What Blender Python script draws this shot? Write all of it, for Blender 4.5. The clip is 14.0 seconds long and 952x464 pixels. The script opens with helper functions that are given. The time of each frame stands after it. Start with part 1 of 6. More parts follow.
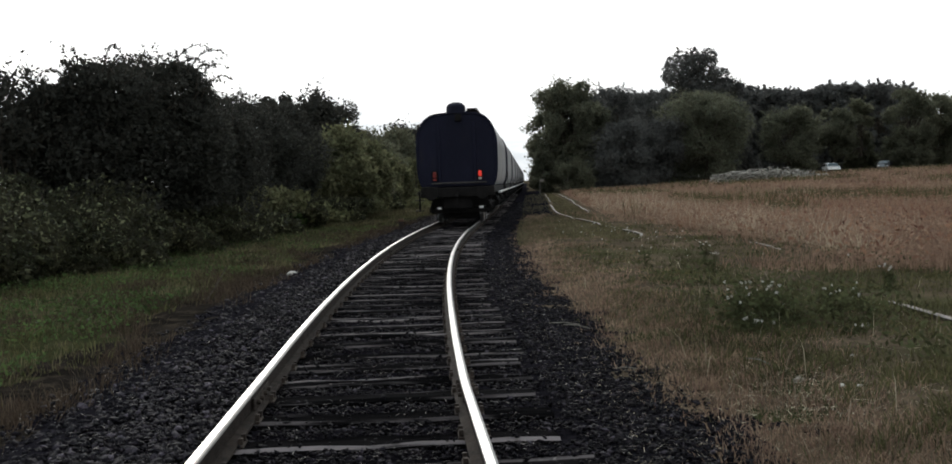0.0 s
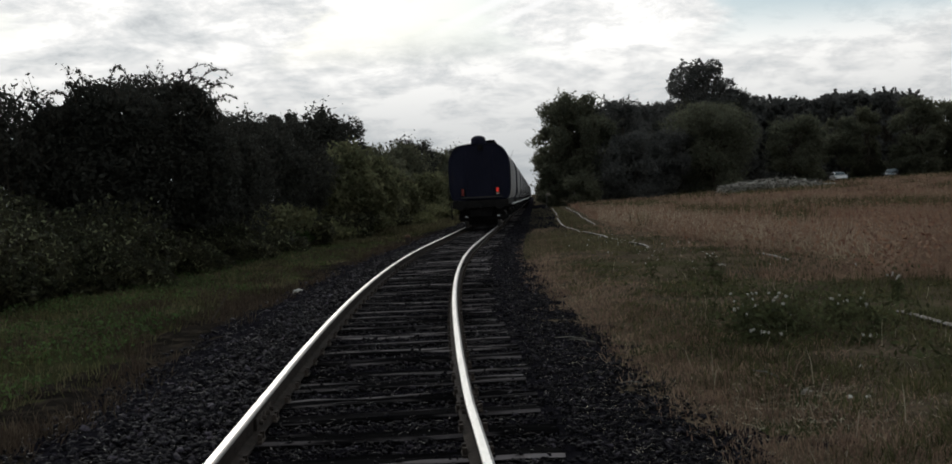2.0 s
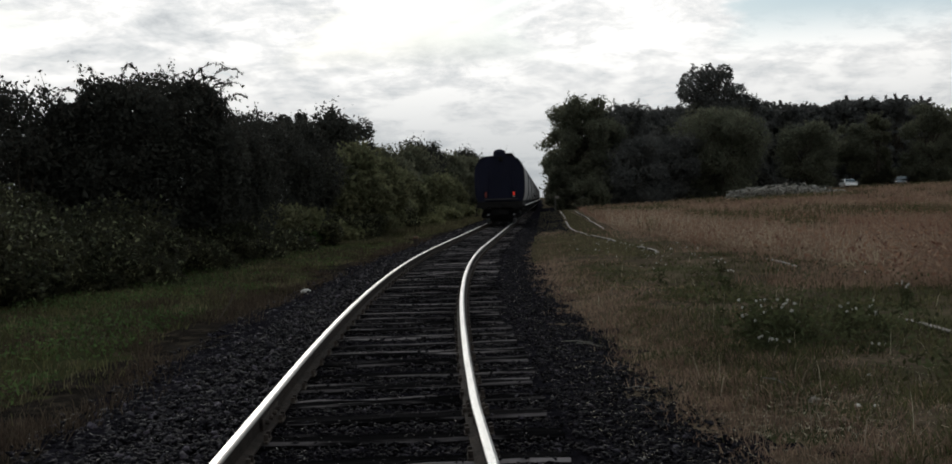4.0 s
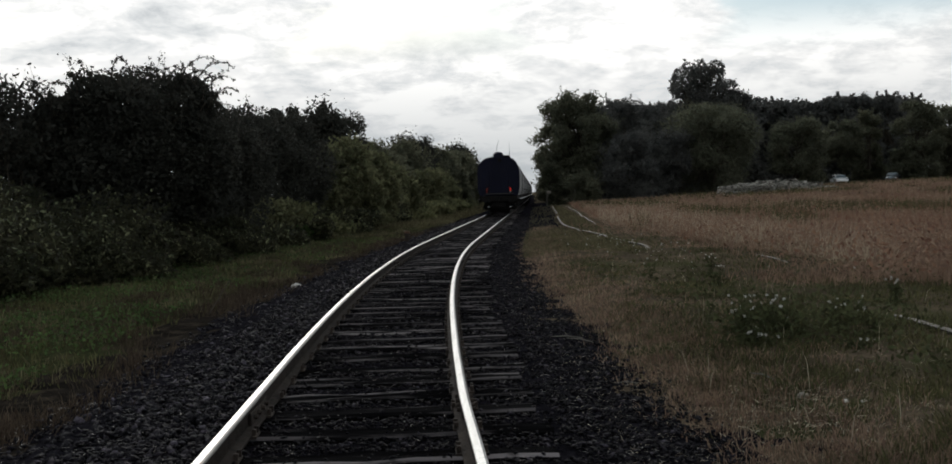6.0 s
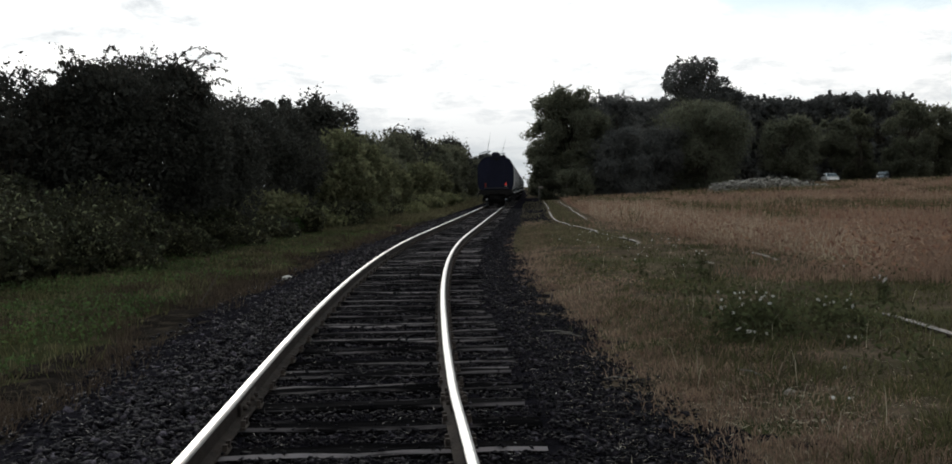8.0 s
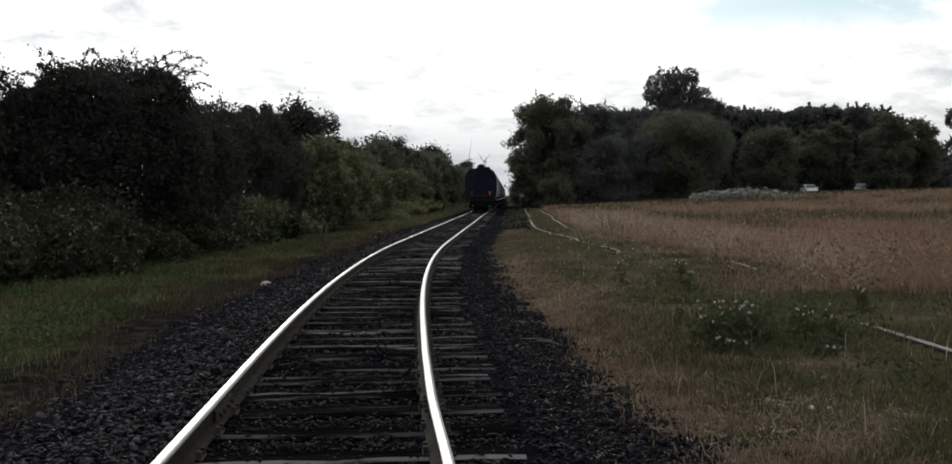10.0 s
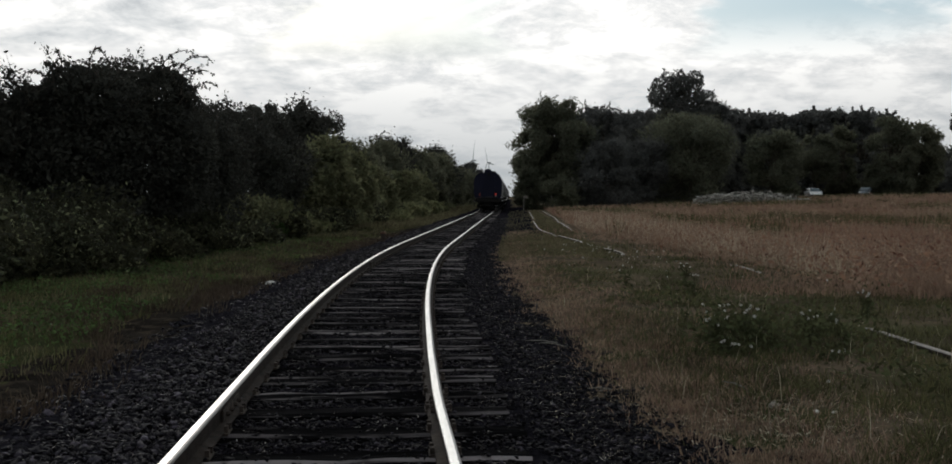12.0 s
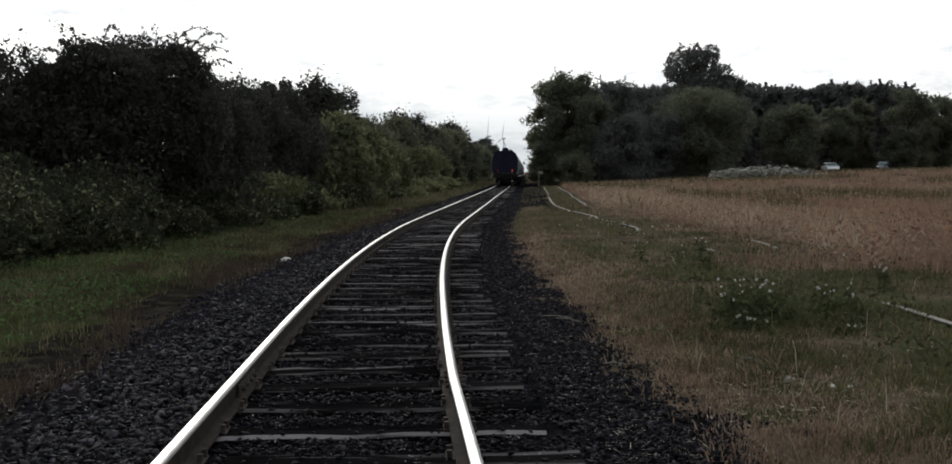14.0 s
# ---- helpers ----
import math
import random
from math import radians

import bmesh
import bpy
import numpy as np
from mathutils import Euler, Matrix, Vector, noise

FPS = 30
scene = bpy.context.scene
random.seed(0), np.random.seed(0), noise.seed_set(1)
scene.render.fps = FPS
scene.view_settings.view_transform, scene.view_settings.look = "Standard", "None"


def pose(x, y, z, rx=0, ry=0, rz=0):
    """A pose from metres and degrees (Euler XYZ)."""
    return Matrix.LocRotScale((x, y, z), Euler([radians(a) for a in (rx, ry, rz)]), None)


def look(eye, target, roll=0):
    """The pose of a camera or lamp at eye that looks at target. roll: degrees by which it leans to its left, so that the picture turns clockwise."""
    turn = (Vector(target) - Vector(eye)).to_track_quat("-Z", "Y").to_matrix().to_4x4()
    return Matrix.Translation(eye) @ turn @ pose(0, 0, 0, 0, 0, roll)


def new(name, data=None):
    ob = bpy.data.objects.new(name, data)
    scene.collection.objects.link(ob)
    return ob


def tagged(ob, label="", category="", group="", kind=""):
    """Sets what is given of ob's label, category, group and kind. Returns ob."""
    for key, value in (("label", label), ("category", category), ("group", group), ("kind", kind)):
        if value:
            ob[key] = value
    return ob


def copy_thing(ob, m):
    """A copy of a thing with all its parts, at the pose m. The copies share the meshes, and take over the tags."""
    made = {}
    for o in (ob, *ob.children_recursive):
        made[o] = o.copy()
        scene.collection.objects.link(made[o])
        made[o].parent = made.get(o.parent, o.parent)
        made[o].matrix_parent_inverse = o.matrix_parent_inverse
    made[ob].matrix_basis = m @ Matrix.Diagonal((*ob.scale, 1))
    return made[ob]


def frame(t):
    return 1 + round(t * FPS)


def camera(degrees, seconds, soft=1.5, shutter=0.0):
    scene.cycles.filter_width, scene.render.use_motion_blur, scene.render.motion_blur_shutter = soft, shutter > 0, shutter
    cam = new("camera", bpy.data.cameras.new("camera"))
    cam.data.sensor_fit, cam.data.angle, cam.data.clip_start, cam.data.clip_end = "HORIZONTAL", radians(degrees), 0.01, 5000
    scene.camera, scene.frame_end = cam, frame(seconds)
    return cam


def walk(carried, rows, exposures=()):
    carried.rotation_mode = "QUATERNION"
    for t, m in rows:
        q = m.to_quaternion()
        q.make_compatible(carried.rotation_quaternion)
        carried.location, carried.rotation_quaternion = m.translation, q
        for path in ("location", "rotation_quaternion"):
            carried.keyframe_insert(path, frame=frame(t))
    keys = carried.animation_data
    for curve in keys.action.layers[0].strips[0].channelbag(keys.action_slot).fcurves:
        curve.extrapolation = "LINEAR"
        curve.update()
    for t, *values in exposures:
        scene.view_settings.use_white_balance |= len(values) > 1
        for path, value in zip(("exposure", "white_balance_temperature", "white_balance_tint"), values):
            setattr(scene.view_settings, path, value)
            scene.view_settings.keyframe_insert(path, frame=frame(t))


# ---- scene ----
# ================= camera =================
cam = camera(52.2, 14.0, soft=1.7)

# seconds, eye x y z, yaw to the left, pitch up, roll (degrees)
WALK = [
    (0.0, -0.046, -0.073, 1.397, 0.115, -2.920, -1.444),
    (0.5, -0.011, 0.000, 1.397, -0.116, -2.287, -1.586),
    (1.0, 0.013, -0.030, 1.393, -0.464, -1.589, -2.036),
    (1.5, 0.014, 0.000, 1.389, -0.392, -1.981, -2.619),
    (2.0, -0.001, -0.028, 1.399, 0.542, -2.041, -2.356),
    (2.5, -0.019, -0.019, 1.401, 1.497, -2.113, -2.217),
    (3.0, -0.019, -0.043, 1.405, 1.517, -1.877, -1.728),
    (3.2, -0.017, -0.040, 1.405, 1.380, -1.800, -1.690),
    (5.3, 0.010, -0.012, 1.402, 0.850, -2.100, -1.520),
    (5.5, 0.011, -0.012, 1.402, 0.914, -1.955, -1.498),
    (6.0, 0.013, -0.014, 1.404, 0.545, -2.221, -1.424),
    (6.5, 0.004, -0.011, 1.400, 0.581, -2.282, -1.083),
    (7.0, -0.001, -0.022, 1.402, 1.008, -2.858, -0.987),
    (7.5, 0.010, -0.030, 1.405, 0.502, -2.702, -0.848),
    (10.0, 0.020, 0.012, 1.390, -1.083, -2.117, -0.203),
    (10.5, 0.005, 0.045, 1.404, -1.673, -1.139, 0.176),
    (11.0, 0.003, 0.025, 1.402, -1.519, -1.483, 0.306),
    (11.5, 0.001, 0.030, 1.399, -1.145, -1.751, 0.115),
    (12.0, -0.010, -0.015, 1.399, -0.891, -2.062, 0.257),
    (12.5, 0.003, 0.001, 1.390, 0.227, -2.050, 0.224),
    (13.0, -0.004, -0.008, 1.396, -0.209, -2.505, 0.102),
    (13.5, 0.008, -0.006, 1.394, 0.153, -2.398, 0.175),
    (14.0, 0.000, 0.000, 1.390, -0.003, -3.467, -0.007),
]
EXPOSURES = [(0.0, 0.40), (0.5, 0.08), (1.0, -0.32), (1.5, -0.48), (3.0, -0.47), (5.5, -0.36), (6.5, -0.36), (7.0, -0.22), (7.5, -0.03),
             (10.0, -0.05), (10.5, -0.32), (11.0, -0.44), (11.5, -0.46), (12.0, -0.42), (12.5, -0.36), (13.0, -0.18), (13.5, -0.12), (14.0, 0.08)]


def camera_rows():
    rows = []
    for t, x, y, z, yaw, pitch, roll in WALK:
        a, p = radians(yaw), radians(pitch)
        way = Vector((-math.sin(a) * math.cos(p), math.cos(a) * math.cos(p), math.sin(p)))
        eye = Vector((x, y, z))
        rows.append((t, look(eye, eye + way * 10, roll)))
    return rows


walk(cam, camera_rows(), EXPOSURES)

# ================= light =================
SUN_YAW, SUN_UP = radians(14), radians(26)     # to the left of +y, above the horizon
SUN_WAY = Vector((-math.sin(SUN_YAW) * math.cos(SUN_UP), math.cos(SUN_YAW) * math.cos(SUN_UP), math.sin(SUN_UP)))

world = bpy.data.worlds.new("sky")
scene.world = world
world.use_nodes = True


class Nodes:
    """A small writer of node trees."""

    def __init__(self, tree):
        self.tree = tree
        tree.nodes.clear()

    def add(self, kind, links=None):
        n = self.tree.nodes.new(kind)
        for key, v in (links or {}).items():
            self.put(n.inputs[key], v)
        return n

    def put(self, socket, v):
        if isinstance(v, bpy.types.NodeSocket):
            self.tree.links.new(v, socket)
        else:
            socket.default_value = v

    def math(self, op, a, b=0.0, clamp=False):
        n = self.tree.nodes.new("ShaderNodeMath")
        n.operation, n.use_clamp = op, clamp
        self.put(n.inputs[0], a)
        self.put(n.inputs[1], b)
        return n.outputs[0]

    def mix(self, f, a, b, blend="MIX"):
        n = self.tree.nodes.new("ShaderNodeMix")
        n.data_type, n.blend_type = "RGBA", blend
        self.put(n.inputs[0], f)
        self.put(n.inputs[6], a)
        self.put(n.inputs[7], b)
        return n.outputs[2]

    def noise(self, vector, scale, detail=4.0, rough=0.55, distort=0.0):
        n = self.add("ShaderNodeTexNoise", {"Scale": scale, "Detail": detail, "Roughness": rough, "Distortion": distort})
        if vector is not None:
            self.put(n.inputs["Vector"], vector)
        return n.outputs[0]

    def ramp(self, f, *stops):
        n = self.add("ShaderNodeValToRGB", {0: f})
        e = n.color_ramp.elements
        while len(e) < len(stops):
            e.new(0.5)
        for el, (p, c) in zip(e, stops):
            el.position = p
            el.color = (c, c, c, 1) if isinstance(c, (int, float)) else (*c, 1)
        return n.outputs[0]

    def step(self, f, lo, hi):
        n = self.tree.nodes.new("ShaderNodeMapRange")
        n.interpolation_type = "SMOOTHSTEP"
        for k, v in enumerate((f, lo, hi, 0.0, 1.0)):
            self.put(n.inputs[k], v)
        return n.outputs[0]


def build_sky():
    n = Nodes(world.node_tree)
    way = n.add("ShaderNodeTexCoord").outputs["Generated"]
    x, y, z = n.add("ShaderNodeSeparateXYZ", {0: way}).outputs
    up = n.math("ADD", n.math("MAXIMUM", z, 0.0), 0.24)
    flat = n.add("ShaderNodeCombineXYZ", {0: n.math("DIVIDE", x, up), 1: n.math("DIVIDE", y, up), 2: 0.0}).outputs[0]
    nishita = n.add("ShaderNodeTexSky")
    nishita.sky_type, nishita.sun_disc, nishita.sun_elevation, nishita.sun_rotation = "NISHITA", False, SUN_UP, -SUN_YAW
    nishita.dust_density = 2.0
    clear = n.mix(1.0, nishita.outputs[0], (0.10, 0.10, 0.10, 1), "MULTIPLY")
    # cloud layer: billows, grey undersides, thin gaps to the blue
    billow = n.noise(flat, 2.3, 10.0, 0.64, 0.2)
    streak = n.noise(n.add("ShaderNodeMapping", {0: flat, 1: (3.0, 1.0, 0.0), 3: (0.7, 1.3, 1.0)}).outputs[0], 1.6, 7.0, 0.6, 0.3)
    gaps = n.noise(n.add("ShaderNodeMapping", {0: flat, 1: (7.3, 2.1, 0.0)}).outputs[0], 0.95, 6.0, 0.55, 0.4)
    tone = n.ramp(n.math("ADD", n.math("ADD", n.math("MULTIPLY", billow, 0.42), n.math("MULTIPLY", streak, 0.24)), n.math("MULTIPLY", n.noise(flat, 6.5, 8.0, 0.70, 0.3), 0.34)),
                  (0.390, (0.66, 0.69, 0.71)), (0.445, (0.88, 0.90, 0.905)), (0.485, (1.06, 1.06, 1.05)), (0.535, (1.34, 1.325, 1.29)))
    blue = n.mix(0.35, (0.58, 0.77, 0.85, 1), clear)
    slope = n.math("DIVIDE", z, n.math("MAXIMUM", y, 0.05))
    side = n.math("DIVIDE", x, n.math("MAXIMUM", y, 0.05))
    belts = n.math("MULTIPLY", n.math("COSINE", n.math("MULTIPLY", n.math("ADD", side, 0.10), 13.5)), 0.09)
    open_sky = n.math("MULTIPLY", n.step(n.math("ADD", n.math("ADD", n.math("MULTIPLY", gaps, 0.6), n.math("MULTIPLY", streak, 0.4)), belts), 0.475, 0.545), n.step(z, 0.125, 0.185))
    sky = n.mix(open_sky, tone, blue)
    # two old vapour trails
    for a, b, w in ((0.189, 0.45, 0.0034), (0.168, 0.42, 0.0024)):
        off = n.math("ABSOLUTE", n.math("SUBTRACT", slope, n.math("ADD", a, n.math("MULTIPLY", side, b))))
        fade = n.math("MULTIPLY", n.step(off, w * 2.2, w * 0.5), n.step(slope, 0.160, 0.185))
        sky = n.mix(n.math("MULTIPLY", fade, 0.7), sky, (1.2, 1.2, 1.2, 1))
    # thick air low down, and the brighter half of the sky round the veiled sun
    sky = n.mix(n.math("MULTIPLY", n.step(z, 0.18, 0.0), 0.86), sky, (0.48, 0.515, 0.54, 1))
    toward = n.add("ShaderNodeVectorMath", {0: way, 1: tuple(SUN_WAY)})
    toward.operation = "DOT_PRODUCT"
    dot = toward.outputs["Value"]
    glow = n.math("ADD", 0.68, n.math("MULTIPLY", n.step(dot, 0.0, 1.0), 0.51))
    back = n.add("ShaderNodeBackground", {0: sky, 1: glow})
    n.add("ShaderNodeOutputWorld", {0: back.outputs[0]})


build_sky()
sun = new("sun", bpy.data.lights.new("sun", "SUN"))
sun.data.energy, sun.data.angle, sun.data.color = 0.6, radians(16), (1.0, 0.95, 0.88)
sun.matrix_basis = look(SUN_WAY * 100, (0, 0, 0))

# ================= materials =================


def material(name, dark, light, scale=8.0, rough=0.8, metal=0.0, bump=0.3, bump_scale=None, grain=None, random_amount=0.0,
             island=False, spot=None, spot_scale=1.5, spot_cut=(0.52, 0.62), translucent=0.0, stretch=None, coat=0.0, spec=0.5, glints=False):
    """Two-scale mottled surface; piece by piece variation by Object Info's or the island's random number."""
    m = bpy.data.materials.new(name)
    m.use_nodes = True
    n = Nodes(m.node_tree)
    co = n.add("ShaderNodeTexCoord").outputs["Object"]
    if random_amount and not island:
        co = n.add("ShaderNodeVectorMath", {0: co, 1: n.math("MULTIPLY", n.add("ShaderNodeObjectInfo").outputs["Random"], 37.0)}).outputs[0]
    if stretch:
        co = n.add("ShaderNodeMapping", {0: co, 3: stretch}).outputs[0]
    big = n.noise(co, scale, 5.0, 0.6)
    fine = n.noise(co, grain or scale * 9, 4.0, 0.6)
    f = n.math("ADD", n.math("MULTIPLY", big, 0.6), n.math("MULTIPLY", fine, 0.4))
    col = n.mix(n.step(f, 0.34, 0.66), (*dark, 1), (*light, 1))
    if spot:
        col = n.mix(n.step(n.noise(co, spot_scale, 6.0, 0.65), *spot_cut), col, (*spot, 1))
    if random_amount:
        r = n.add("ShaderNodeNewGeometry").outputs["Random Per Island"] if island else n.add("ShaderNodeObjectInfo").outputs["Random"]
        v = n.math("ADD", 1 - random_amount, n.math("MULTIPLY", r, 2 * random_amount))
        if glints:
            # most pieces dull; bright glints are put into the colour of a few
            v = n.math("ADD", 0.6, n.math("MULTIPLY", n.math("POWER", r, 9.0), 3.4))
        hue = n.add("ShaderNodeHueSaturation", {"Hue": n.math("ADD", 0.5 - random_amount * 0.03, n.math("MULTIPLY", r, random_amount * 0.06)),
                                                "Value": v, "Color": col})
        col = hue.outputs[0]
    b = n.add("ShaderNodeBsdfPrincipled", {"Base Color": col, "Metallic": metal,
                                           "Roughness": n.math("ADD", rough - 0.1, n.math("MULTIPLY", fine, 0.2), True)})
    b.inputs["Specular IOR Level"].default_value = spec
    if coat:
        b.inputs["Coat Weight"].default_value = coat
    if bump:
        h = n.noise(co, bump_scale or scale * 5, 5.0, 0.65)
        n.put(b.inputs["Normal"], n.add("ShaderNodeBump", {"Strength": bump, "Distance": 0.02, "Height": h}).outputs[0])
    out = b.outputs[0]
    if translucent:
        t = n.add("ShaderNodeBsdfTranslucent", {0: col})
        out = n.add("ShaderNodeMixShader", {0: translucent, 1: out, 2: t.outputs[0]}).outputs[0]
    n.add("ShaderNodeOutputMaterial", {0: out})
    return m


def glow_material(name, colour, strength):
    m = bpy.data.materials.new(name)
    m.use_nodes = True
    n = Nodes(m.node_tree)
    b = n.add("ShaderNodeBsdfPrincipled", {"Base Color": (*colour, 1), "Roughness": 0.3, "Emission Color": (*colour, 1), "Emission Strength": strength})
    n.add("ShaderNodeOutputMaterial", {0: b.outputs[0]})
    return m


def glass_material(name):
    m = bpy.data.materials.new(name)
    m.use_nodes = True
    n = Nodes(m.node_tree)
    b = n.add("ShaderNodeBsdfPrincipled", {"Base Color": (0.02, 0.025, 0.03, 1), "Roughness": 0.06, "Coat Weight": 0.5})
    n.add("ShaderNodeOutputMaterial", {0: b.outputs[0]})
    return m



def wood_material(name, cut=(0.59, 0.67), worn_cut=(0.42, 0.62), fade=1.0):
    """Tar-black weathered wood with thin bleached splinters along the grain, lightened for sky sheen."""
    m = bpy.data.materials.new(name)
    m.use_nodes = True
    n = Nodes(m.node_tree)
    r = n.add("ShaderNodeObjectInfo").outputs["Random"]
    co = n.add("ShaderNodeVectorMath", {0: n.add("ShaderNodeTexCoord").outputs["Object"], 1: n.math("MULTIPLY", r, 37.0)}).outputs[0]
    grain = n.noise(n.add("ShaderNodeMapping", {0: co, 3: (0.45, 12.0, 9.0)}).outputs[0], 1.0, 5.0, 0.65, 0.4)
    worn = n.noise(n.add("ShaderNodeMapping", {0: co, 3: (0.5, 3.0, 3.0)}).outputs[0], 1.6, 4.0, 0.6)
    split = n.math("MULTIPLY", n.step(grain, *cut), n.step(worn, *worn_cut))
    age = n.math("POWER", r, 2.2)
    pale = n.mix(age, (0.125 * fade, 0.113 * fade, 0.116 * fade, 1), (0.35 * fade, 0.318 * fade, 0.318 * fade, 1))
    tar = n.mix(n.step(worn, 0.3, 0.7), (0.004, 0.0038, 0.0042, 1), (0.011, 0.0104, 0.0108, 1))
    b = n.add("ShaderNodeBsdfPrincipled", {"Base Color": n.mix(split, tar, pale), "Roughness": 0.9, "Specular IOR Level": 0.0})
    n.put(b.inputs["Normal"], n.add("ShaderNodeBump", {"Strength": 0.9, "Distance": 0.012, "Height": grain}).outputs[0])
    n.add("ShaderNodeOutputMaterial", {0: b.outputs[0]})
    return m


